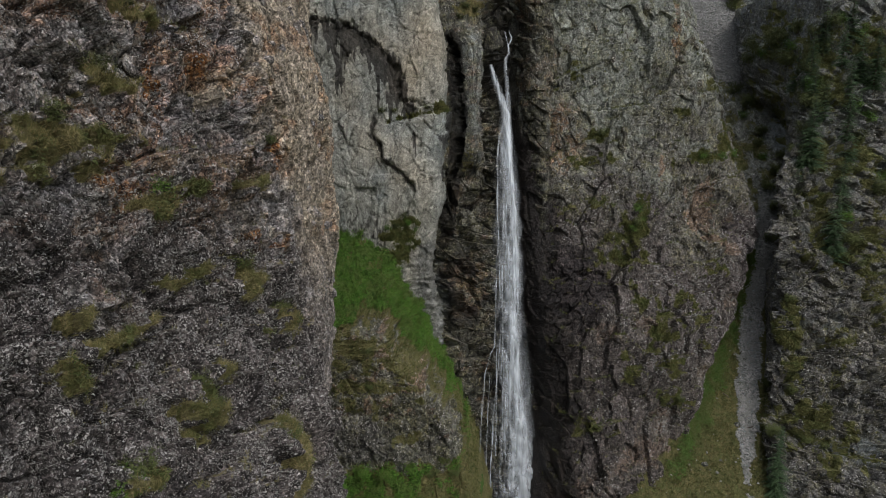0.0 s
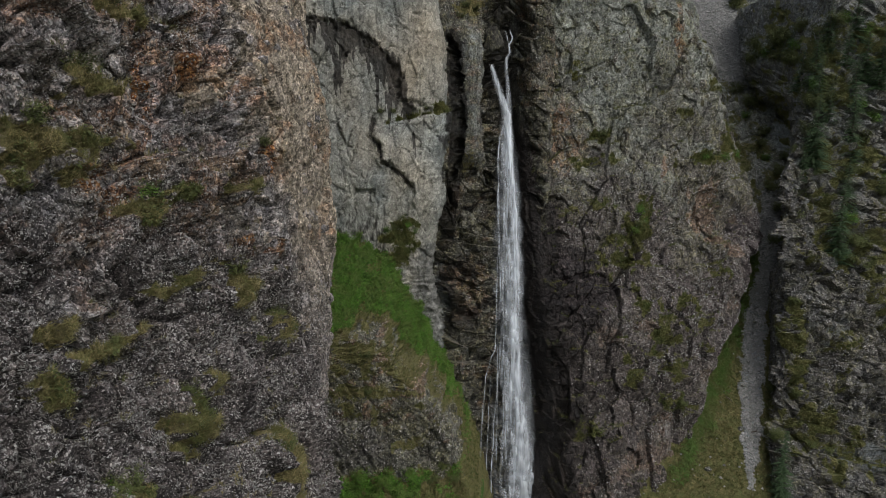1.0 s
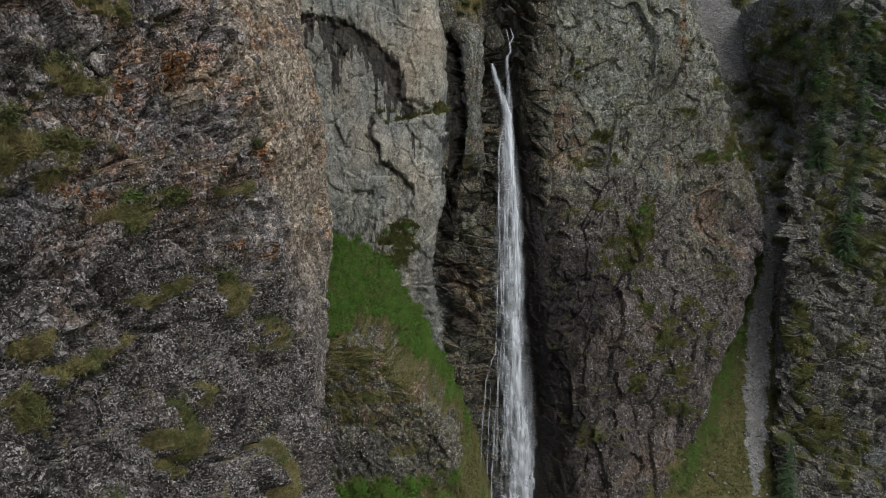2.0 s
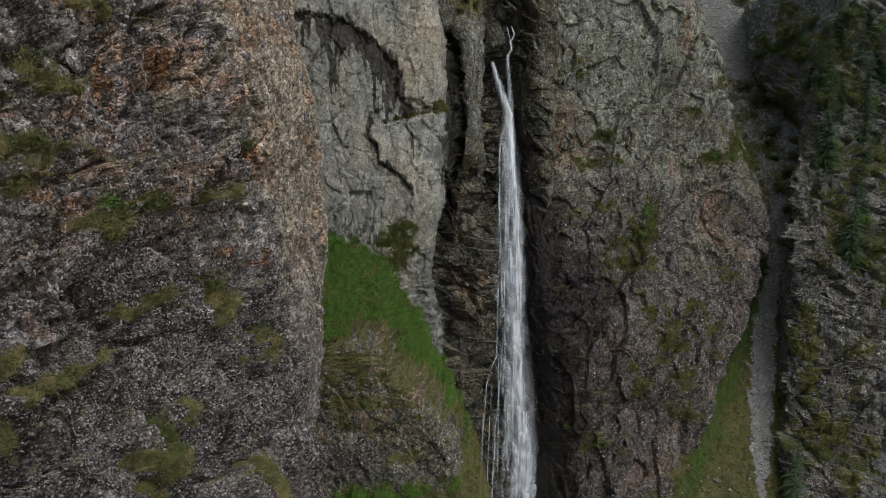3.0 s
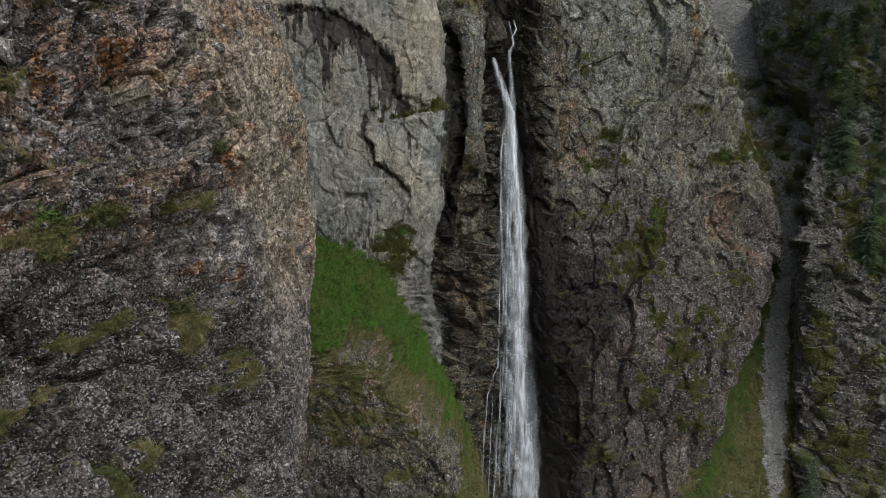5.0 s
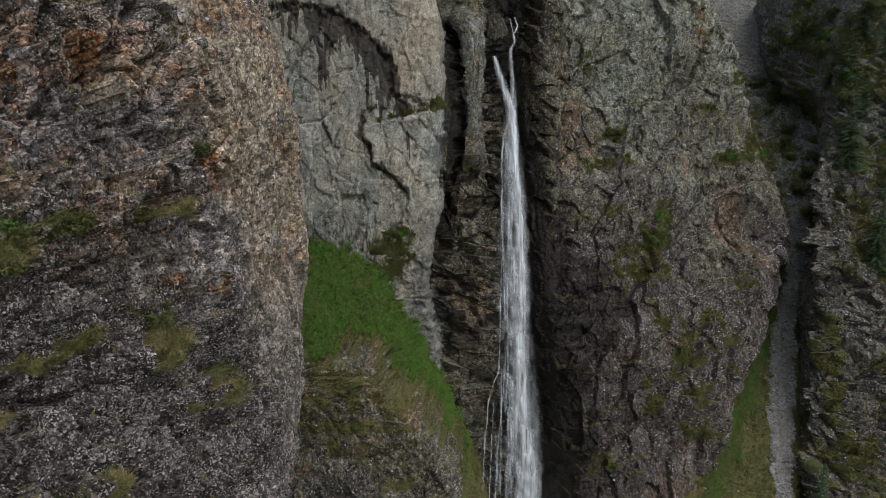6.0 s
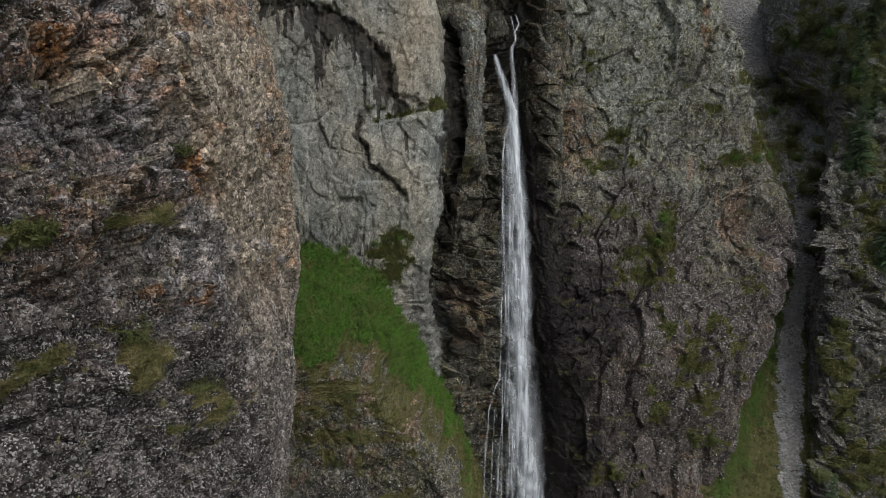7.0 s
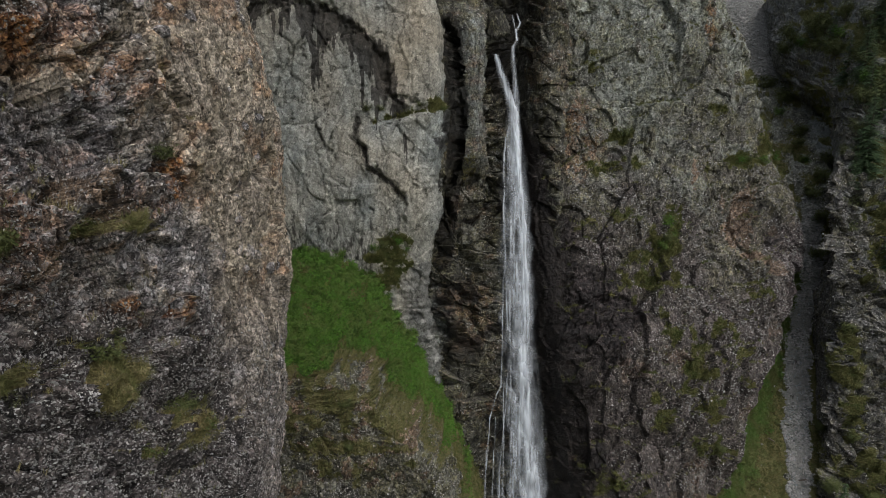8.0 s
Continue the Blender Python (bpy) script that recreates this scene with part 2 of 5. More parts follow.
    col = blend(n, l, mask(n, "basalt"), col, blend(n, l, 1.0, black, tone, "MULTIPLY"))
    where = span(n, l, noise_of(n, l, place, 0.42, 6, 0.7), 0.36, 0.62, 0.08, 1.0)
    clean = calc(n, l, "MULTIPLY", span(n, l, mask(n, "pale"), 0.0, 1.0, 1.0, 0.12), span(n, l, mask(n, "wet"), 0.1, 0.6, 1.0, 0.0))
    thick = calc(n, l, "MULTIPLY", calc(n, l, "MULTIPLY", where, clean), speck)
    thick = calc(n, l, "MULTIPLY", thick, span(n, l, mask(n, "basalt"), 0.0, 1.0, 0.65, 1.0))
    for scale, lo, hi, share in ((4.6, 0.10, 0.46, 0.4), (8.0, 0.22, 0.62, 0.85), (13.0, 0.30, 0.68, 0.9)):
        crust, chance = specks(n, l, bent, scale * grain, calc(n, l, "MULTIPLY", thick, share), lo, hi)
        col = blend(n, l, crust, col, blend(n, l, chance, (0.14, 0.134, 0.126), (0.49, 0.48, 0.462)))
    turf = calc(n, l, "ADD", mask(n, "grass"), span(n, l, noise_of(n, l, place, 2.2, 6, 0.75), 0.3, 0.7, -0.4, 0.4))
    turf = span(n, l, turf, 0.45, 0.60)
    col = blend(n, l, turf, col, blend(n, l, 1.0, blend(n, l, span(n, l, middle, 0.35, 0.65), *grassy), span(n, l, fine, 0.35, 0.65, 0.5, 1.4), "MULTIPLY"))
    herb = calc(n, l, "ADD", mask(n, "herb"), span(n, l, noise_of(n, l, place, 1.6, 5, 0.7), 0.3, 0.7, -0.3, 0.3))
    col = blend(n, l, span(n, l, herb, 0.40, 0.55), col, blend(n, l, span(n, l, fine, 0.35, 0.65), (0.022, 0.052, 0.007), (0.055, 0.115, 0.016)))
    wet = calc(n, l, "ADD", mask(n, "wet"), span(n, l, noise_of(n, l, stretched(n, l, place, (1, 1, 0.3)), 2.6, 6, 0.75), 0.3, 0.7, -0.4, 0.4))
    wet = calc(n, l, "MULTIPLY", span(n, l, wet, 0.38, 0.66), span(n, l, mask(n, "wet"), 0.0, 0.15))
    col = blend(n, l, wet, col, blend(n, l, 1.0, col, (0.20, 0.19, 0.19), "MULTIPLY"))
    feed(l, s.inputs["Base Color"], col)
    feed(l, s.inputs["Roughness"], span(n, l, wet, 0.0, 1.0, 0.92, 0.38))
    s.inputs["Specular IOR Level"].default_value = 0.3
    bump = n.new("ShaderNodeBump")
    bump.inputs["Strength"].default_value, bump.inputs["Distance"].default_value = 1.0, 0.16 / grain
    high = calc(n, l, "ADD", calc(n, l, "MULTIPLY", middle, 1.0), calc(n, l, "MULTIPLY", fine, 0.7))
    high = calc(n, l, "ADD", high, calc(n, l, "MULTIPLY", chips, 0.22))
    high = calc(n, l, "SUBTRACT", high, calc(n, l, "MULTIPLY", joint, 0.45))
    l.new(high, bump.inputs["Height"])
    l.new(bump.outputs[0], s.inputs["Normal"])
    return m


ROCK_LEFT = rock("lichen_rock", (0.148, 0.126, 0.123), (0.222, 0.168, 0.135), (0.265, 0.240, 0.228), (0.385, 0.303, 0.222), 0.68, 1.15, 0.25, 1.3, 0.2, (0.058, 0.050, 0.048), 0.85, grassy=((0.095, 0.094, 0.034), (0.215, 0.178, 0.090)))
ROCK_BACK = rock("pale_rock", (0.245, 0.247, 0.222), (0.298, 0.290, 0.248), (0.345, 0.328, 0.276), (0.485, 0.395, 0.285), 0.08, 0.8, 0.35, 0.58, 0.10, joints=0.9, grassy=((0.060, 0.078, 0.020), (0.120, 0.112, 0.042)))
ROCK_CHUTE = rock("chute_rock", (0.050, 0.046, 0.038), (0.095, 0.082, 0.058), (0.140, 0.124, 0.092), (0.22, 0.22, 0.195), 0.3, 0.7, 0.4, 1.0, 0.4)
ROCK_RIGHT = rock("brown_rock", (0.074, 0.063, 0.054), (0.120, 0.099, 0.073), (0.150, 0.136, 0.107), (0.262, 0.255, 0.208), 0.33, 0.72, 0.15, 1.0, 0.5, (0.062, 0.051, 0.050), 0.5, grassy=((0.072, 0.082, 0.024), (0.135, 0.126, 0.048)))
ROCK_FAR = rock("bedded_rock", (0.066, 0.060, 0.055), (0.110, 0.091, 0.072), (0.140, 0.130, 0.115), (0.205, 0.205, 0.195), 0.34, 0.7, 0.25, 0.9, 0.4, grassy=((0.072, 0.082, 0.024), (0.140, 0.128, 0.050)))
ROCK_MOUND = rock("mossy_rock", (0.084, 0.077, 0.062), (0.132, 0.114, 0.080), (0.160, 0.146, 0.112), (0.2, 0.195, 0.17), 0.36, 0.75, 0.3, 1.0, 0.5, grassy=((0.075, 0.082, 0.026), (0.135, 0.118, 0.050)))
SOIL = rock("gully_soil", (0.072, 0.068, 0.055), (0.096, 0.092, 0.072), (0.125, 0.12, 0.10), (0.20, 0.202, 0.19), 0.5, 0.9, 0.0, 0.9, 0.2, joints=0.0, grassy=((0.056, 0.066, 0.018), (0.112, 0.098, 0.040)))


def leafy(name, a, b, c, rough=0.7):
    """Leaves or blades in three tones that change from piece to piece and place to place."""
    m, n, l, s = graph(name)
    g = n.new("ShaderNodeNewGeometry")
    col = blend(n, l, g.outputs["Random Per Island"], a, b)
    col = blend(n, l, span(n, l, noise_of(n, l, g.outputs["Position"], 0.5, 4, 0.6), 0.42, 0.62), col, c)
    feed(l, s.inputs["Base Color"], col)
    s.inputs["Roughness"].default_value = rough
    s.inputs["Specular IOR Level"].default_value = 0.2
    return m


GRASS = leafy("dry_grass", (0.088, 0.094, 0.030), (0.29, 0.235, 0.115), (0.080, 0.092, 0.028))
SLOPE_GRASS = leafy("slope_grass", (0.068, 0.082, 0.024), (0.165, 0.150, 0.058), (0.062, 0.078, 0.022))
GULLY_GRASS = leafy("gully_grass", (0.056, 0.066, 0.020), (0.130, 0.115, 0.046), (0.056, 0.068, 0.020))
GULLY_HERB = leafy("gully_herbs", (0.040, 0.080, 0.014), (0.075, 0.120, 0.026), (0.075, 0.085, 0.026))
HERB = leafy("lush_herbs", (0.034, 0.090, 0.009), (0.082, 0.170, 0.022), (0.078, 0.115, 0.026))
SHRUB = leafy("shrub_leaves", (0.045, 0.062, 0.018), (0.095, 0.105, 0.035), (0.06, 0.072, 0.024))
NEEDLES = leafy("spruce_needles", (0.024, 0.046, 0.02), (0.05, 0.08, 0.034), (0.034, 0.06, 0.026))
STONES = leafy("scree_stones", (0.10, 0.10, 0.096), (0.32, 0.32, 0.305), (0.17, 0.168, 0.16), 0.95)


def bark_material():
    m, n, l, s = graph("grey_bark")
    place = n.new("ShaderNodeNewGeometry").outputs["Position"]
    k = noise_of(n, l, stretched(n, l, place, (6, 6, 1.2)), 2.0, 5, 0.7)
    feed(l, s.inputs["Base Color"], blend(n, l, k, (0.045, 0.035, 0.028), (0.13, 0.11, 0.09)))
    s.inputs["Roughness"].default_value = 0.95
    return m


BARK = bark_material()


def water_material(name, density, lo, hi):
    """Falling white water: soft drawn-out threads of spray with gaps between them, thinner towards the rim of each sheet."""
    m, n, l, s = graph(name)
    place = n.new("ShaderNodeNewGeometry").outputs["Position"]
    threads = noise_of(n, l, stretched(n, l, place, (2.6, 0.8, 0.075)), 1.0, 5, 0.62, 0.25)
    puffs = noise_of(n, l, stretched(n, l, place, (0.8, 0.8, 0.20)), 0.9, 5, 0.6, 0.4)
    body = calc(n, l, "ADD", calc(n, l, "MULTIPLY", threads, 0.62), calc(n, l, "MULTIPLY", puffs, 0.38))
    body = span(n, l, body, lo, hi, 0.0, 1.0)
    cover = calc(n, l, "MULTIPLY", calc(n, l, "MULTIPLY", body, mask(n, "cover")), density)
    feed(l, s.inputs["Base Color"], (0.72, 0.78, 0.84))
    s.inputs["Roughness"].default_value = 0.6
    feed(l, s.inputs["Alpha"], cover)
    return m


WATER = water_material("white_water", 0.80, 0.30, 0.66)
SHEET = water_material("falling_sheet", 0.60, 0.34, 0.68)
SPRAY = water_material("thin_spray", 0.5, 0.44, 0.66)


# ---- cliffs ----
def axis(*stretches):
    """Grid lines: (from, to, step) one after another."""
    return np.concatenate([np.arange(a, b - st * 0.5, st) for a, b, st in stretches] + [[stretches[-1][1]]])


def mesh_of(name, co, quads, material, smooth=True, **masks):
    """A mesh object from arrays of corners and quads (or triangles), with named masks."""
    me = bpy.data.meshes.new(name)
    k = quads.shape[1]
    me.vertices.add(len(co))
    me.vertices.foreach_set("co", np.ascontiguousarray(co, f32).ravel())
    me.loops.add(quads.size)
    me.loops.foreach_set("vertex_index", np.ascontiguousarray(quads, np.int32).ravel())
    me.polygons.add(len(quads))
    me.polygons.foreach_set("loop_start", np.arange(0, quads.size, k, dtype=np.int32))
    me.polygons.foreach_set("use_smooth", np.full(len(quads), smooth))
    for key, value in masks.items():
        me.attributes.new(key, "FLOAT", "POINT").data.foreach_set("value", np.ascontiguousarray(value, f32).ravel())
    me.update(calc_edges=True)
    me.materials.append(material)
    return new(name, me)


def grid_quads(nv, nu):
    i = np.arange(nv * nu).reshape(nv, nu)
    return np.stack([i[:-1, :-1], i[:-1, 1:], i[1:, 1:], i[1:, :-1]], -1).reshape(-1, 4)


def normals_of(P, out):
    """Unit normals of a grid of places (nv, nu, 3), on the side towards out."""
    nrm = np.cross(np.gradient(P, axis=1), np.gradient(P, axis=0))
    nrm /= np.linalg.norm(nrm, axis=-1, keepdims=True) + 1e-9
    side = np.sign((nrm * np.array(out)).sum(-1, keepdims=True))
    return nrm * np.where(side == 0, 1, side)


SHEETS = {}


def cliff(name, key, us, vs, relief, paint, material, label):
    """A rock face over a grid: the form, its relief along the normal, and its masks. Parts hidden deep behind other forms are left out."""
    U, V = np.meshgrid(us, vs)
    if key == "left":
        P, out = np.stack([x_left(U, V), U, V], -1), (1, -0.3, 0.3)
        keep = np.ones(U.shape, bool)
    elif key == "far":
        Y = y_far(U, V)
        P, out = np.stack([U + far_skew(V) * (Y - far_front(V)), Y, V], -1), (-0.3, -1, 0.3)
        keep = Y < far_front(V) + 0.06 * soft(U - 62, 2) + 45
    else:
        Y = FORMS[key](U, V)
        P, out = np.stack([U, Y, V], -1), (0, -1, 0.3)
        others = np.min([f(U, V) for k, f in FORMS.items() if k != key], axis=0)
        keep = Y < others + 3
    N = normals_of(P, out)
    A = np.gradient(P, axis=1)
    A = np.cumsum(np.sqrt((A ** 2).sum(-1)), 1)
    A = A - A[:, [A.shape[1] // 2]] + U[:, [A.shape[1] // 2]]
    B = np.cumsum(np.sqrt((np.gradient(P, axis=0) ** 2).sum(-1)), 0)
    B = B[:, [B.shape[1] // 2]] + vs[0] + 0.0 * U
    D = relief(U, V, A, B)
    P = P + N * D[..., None]
    top = V >= vs[-1] - 0.01
    P[top] = P[top] + np.array({"left": [-400, 0, 6], "far": [400, 0, 6]}.get(key, [0, 500, 6]))
    N = normals_of(P, out)
    masks = paint(U, V, P, N, D)
    for k in ("grass", "wet", "pale", "rust", "basalt", "herb", "earth"):
        masks.setdefault(k, np.zeros(U.shape))
    q = grid_quads(*U.shape)
    kk = keep.ravel()
    q = q[kk[q].any(1)]
    used = np.unique(q)
    renum = np.zeros(U.size, np.int64)
    renum[used] = np.arange(len(used))
    ob = mesh_of(name, P.reshape(-1, 3)[used], renum[q], material, key in ("back", "gully"), **{k: np.clip(v, 0, 1).ravel()[used] for k, v in masks.items()})
    tagged(ob, label, "cliff", kind="structure")
    SHEETS[key] = (P, N, masks, U, V, keep)
    return ob


def patches(U, V, spots, seed, rough=0.45, scale=1.6):
    """A mask of ragged patches: (u, v, half width, half height, strength, lean)."""
    n = fbm(U / scale, V / scale, seed, 4) * rough
    total = np.zeros(U.shape)
    for cu, cv, ru, rv, k, lean in spots:
        d = np.hypot((U - cu - lean * (V - cv)) / ru, (V - cv) / rv)
        total = np.maximum(total, k * np.clip((1.25 - d + n) / 0.5, 0, 1))
    return total


def cut(U, V, lines, width, depth):
    """Clefts along lines, deeper at their upper rim, so that the rock above them overhangs."""
    wob = 0.5 * fbm(U / 1.1, V / 1.1, 300, 5, 0.6)
    total = np.zeros(U.shape)
    for line in lines:
        total = np.maximum(total, groove(U + wob, V + wob, line, width))
    return -depth * np.clip(total * 1.6, 0, 1) * np.clip(0.65 + 0.7 * fbm(U / 0.9, V / 0.9, 301, 3), 0.1, 1.2)


LEFT_GRASS = [(30.1, 57.0, 1.22, 0.48, 1, 0), (27.3, 54.0, 1.43, 0.48, 1, 0), (24.6, 51.6, 2.04, 0.86, 1, 0), (22.9, 50.4, 0.82, 0.38, 1, 0), (27.5, 48.7, 0.92, 0.48, 1, 0), (29.2, 49.1, 1.12, 0.29, 1, 0),
              (34.7, 48.8, 1.73, 0.38, 1, 0), (28.8, 45.2, 1.53, 0.34, 1, 1.0), (23.8, 43.8, 2.04, 0.29, 1, 2.0), (22.1, 45.2, 0.82, 0.38, 1, 0), (20.7, 43.2, 0.51, 0.48, 1, 0), (32.9, 43.9, 0.82, 1.06, 1, 0),
              (26.4, 39.7, 1.12, 1.06, 1, 0.9), (29.7, 34.9, 1.84, 1.63, 1, 0.7), (21.0, 38.5, 1.02, 0.48, 1, 0), (35.9, 40.6, 1.63, 0.77, 1, 0)]
LEFT_CUTS = [[(20.5, 42.0), (23.8, 43.2), (28.5, 44.9), (31, 46.2)], [(19, 47.5), (22.5, 47.0), (25, 47.5), (26.5, 46.8)], [(34.5, 57.8), (33.9, 54), (35.0, 51)], [(38.4, 58.5), (37.8, 53), (38.6, 49)], [(30.6, 58), (30.1, 52.5)],
             [(22, 55.2), (26, 54.4), (28, 55.4)], [(26, 42.2), (27.5, 40), (27.0, 37)], [(33, 47.4), (36, 46.4), (38, 47.2)], [(31.5, 41), (32.5, 37), (32, 33)], [(40.5, 55), (40.8, 46), (40.2, 38)]]
LEFT_RUST = [(33.2, 55.1, 0.9, 0.7, 1, 0), (26.5, 50.8, 1.1, 0.6, 1, 0), (30.2, 53.8, 0.6, 1.5, 1, 0), (36.2, 54.2, 1.8, 0.8, 0.6, 0), (38.2, 50.1, 0.7, 0.8, 1, 0), (34.0, 45.1, 0.7, 0.9, 1, 0),
             (21.9, 48.6, 0.7, 0.6, 0.7, 0), (26.8, 49.5, 1.1, 0.5, 0.8, 0), (36.4, 45.3, 0.6, 1.0, 1, 0), (43.9, 44.5, 1.6, 0.5, 0.5, 0)]


LEFT_CLEFTS = [[(34.1, 57.6), (32.1, 56.0), (31.5, 53.8), (30.6, 51)], [(36.2, 57.4), (34.9, 56.0), (34.5, 55.0)], [(34.0, 53.4), (34.5, 52.5)], [(35.2, 53.0), (35.6, 51.5), (35.3, 50.3)], [(38.3, 54.6), (38.8, 54.1), (39.2, 52.4)], [(41.8, 49.0), (44.5, 49.8), (46.7, 50.3)],
               [(26.6, 46.9), (26.5, 45.7), (27.5, 44.4)], [(24.2, 47.4), (24.6, 46.0), (25.6, 45.2)], [(29.4, 40.2), (27.7, 39.2), (26.2, 38.1)], [(34.9, 45.9), (32.6, 43.8), (31.2, 42.3)], [(35.2, 41.7), (33.9, 39.4), (34.7, 35.2)]]


def relief_left(U, V, A, B):
    col = np.clip((U - 36.5 + fbm(U / 3, V / 5, 10, 3)) / 3, 0, 1)
    d = 0.9 * fbm(U / 9, V / 9, 1, 3) + (0.75 - 0.6 * col) * blocks(A, B, 5.0, 1.3, 11, 0.5, 0.3, 0.2)
    d = d + (1 - col) * (0.9 * blocks(A + B * 0.15, B, 2.0, 1.2, 12, 0.5, 0.4, 0.4) + 1.0 * blocks(A, B, 0.8, 1.1, 13, 0.6, 0.45, 0.5))
    d = d + col * (0.5 * blocks(A, B, 2.0, 3.0, 14, 0.4, 0.3, 0.3) + 0.6 * blocks(A, B, 0.6, 4.0, 15, 0.4, 0.35, 0.3))
    d = d + (0.85 - 0.55 * col) * blocks(A, B, 0.34, 1.1, 16, 0.6, 0.5, 0.5) + 0.05 * fbm(A / 0.22, B / 0.22, 17, 2)
    d = d + cut(U, V, LEFT_CUTS, 0.34, 0.6) + cut(U, V, LEFT_CLEFTS, 0.40, 0.9)
    return d + 0.22 * patches(U, V, LEFT_GRASS, 18)


def paint_left(U, V, P, N, D):
    grass = np.maximum(patches(U, V, LEFT_GRASS, 31, 0.85, 0.7), np.clip((N[..., 2] - 0.72) * 2, 0, 0.5) * (fbm(U / 3, V / 3, 31, 3) > 0.2))
    rust = np.maximum(patches(U, V, LEFT_RUST, 32, 0.8, 1.0), np.clip(fbm(U / 2.2, V / 1.6, 35, 4) * 1.1 - 0.1, 0, 0.5) * np.clip((V - 42) / 6, 0, 1))
    warm = np.clip(fbm(U / 1.6, V / 2.6, 33, 4) * 0.8, -0.6, 0.6)
    pale = np.clip((U - 37.5 + 0.12 * (V - 46)) / 2.2 + warm, 0, 1) * np.interp(V, [31, 38, 46], [0.15, 0.35, 1])
    pale = np.maximum(pale, patches(U, V, [(34.6, 54.4, 1.2, 0.7, 0.9, 0.3), (36.0, 46.0, 1.0, 1.6, 0.6, 0), (33.6, 55.4, 0.8, 0.5, 0.7, 0)], 97, 0.8, 1.0))
    earth = np.clip(fbm(U / 2.6, V / 2.0, 98, 4) * 1.1 + 0.05, 0, 0.8) * np.clip((V - 44) / 5, 0.25, 1) * (1 - pale)
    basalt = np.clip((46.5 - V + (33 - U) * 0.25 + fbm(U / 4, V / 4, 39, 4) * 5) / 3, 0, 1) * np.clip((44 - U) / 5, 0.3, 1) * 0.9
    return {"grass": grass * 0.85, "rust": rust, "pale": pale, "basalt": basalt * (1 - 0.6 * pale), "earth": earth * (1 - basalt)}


BACK_CUTS = [[(-12, 65.2), (-8.6, 65.0), (-5.9, 64.0), (-3.5, 62.6), (-1.5, 60.7), (0.3, 57.8), (-0.6, 55.8), (0.6, 54.5), (3.2, 54.3)],
             [(-3.7, 53.1), (-4.0, 50.4), (-2.7, 49.1), (-2.3, 47.1), (-0.3, 45.7), (1.7, 43.7)]]
BACK_CRACKS = [[(-9.6, 54.7), (-5.1, 53.3)], [(-1.2, 64.5), (1.9, 63.4), (2.2, 61.1), (4.6, 59.1)], [(-7.3, 45.0), (-6.1, 47.7), (-6.4, 50.4)], [(-3.2, 43.4), (-2.9, 41.4)], [(4.9, 51.1), (4.7, 47.1), (5.7, 43.7)], [(-8.4, 50), (-7, 43), (-7.3, 40)],
               [(2.2, 52), (2.6, 48), (2.0, 45)], [(-10, 60), (-7.5, 57.5), (-7, 55)], [(1.5, 43.5), (1.1, 40)]]


def back_cut(U):
    """The height of the lower rim of the upper slab."""
    return np.interp(U, [-12, -8.6, -5.9, -3.5, -1.5, 0.0, 0.4, 0.9, 3.2, 6], [65.2, 65.0, 64.0, 62.6, 60.7, 58.3, 55.5, 54.5, 54.3, 54.6])


def back_ledge(U):
    return np.interp(U, [-3.6, -1.6, 2.1, 5.9], [51.4, 51.9, 52.8, 53.8])


def relief_back(U, V, A, B):
    rag = fbm(U / 1.0, V / 1.6, 26, 5, 0.65)
    d = 0.5 * fbm(U / 9, V / 9, 2, 3) + 0.30 * blocks(A, B, 6.5, 1.6, 21, 0.22, 0.2, 0.08)
    d = d + 0.36 * blocks(A, B, 2.4, 1.7, 22, 0.30, 0.3, 0.35) + 0.30 * blocks(A, B, 0.9, 1.5, 23, 0.35, 0.3, 0.4)
    # the upper slab overhangs the lower one along its ragged rim
    d = d + 0.5 * np.clip((V + 1.3 * rag - back_cut(U)) / 0.3, 0, 1) * np.clip((5 - U) / 2, 0, 1)
    # the lower slab stands proud under a narrow ledge
    d = d + 0.8 * np.clip((back_ledge(U) + 0.2 * rag - V) / 0.35, 0, 1) * np.clip((U + 0.5 * rag - np.interp(V, [43.7, 45.7, 47.1, 49.1, 50.4, 53], [1.7, -0.3, -2.3, -2.7, -4.0, -3.7])) / 0.4, 0, 1) * np.clip((V - 38) / 4, 0, 1)
    # a shallow squared niche
    d = d - 0.55 * np.clip((43.4 - V) / 0.15, 0, 1) * np.clip((V - 41.3) / 1.6, 0, 1) * np.clip((U + 6.4) / 0.25, 0, 1) * np.clip((-3.2 - U) / 0.2, 0, 1)
    # thin level beds at the foot
    foot = np.clip((37 - V) / 3, 0, 1)
    d = d + foot * 0.55 * blocks(A, B, 1.9, 0.33, 28, 0.3, 0.4, 0.3)
    d = d + cut(U, V, BACK_CUTS, 0.26 + 0.25 * fbm(U / 1.0, V / 1.0, 25, 3), 0.5) + cut(U, V, BACK_CRACKS, 0.14, 0.25)
    return d + 0.05 * fbm(U / 0.5, V / 0.5, 24, 3)


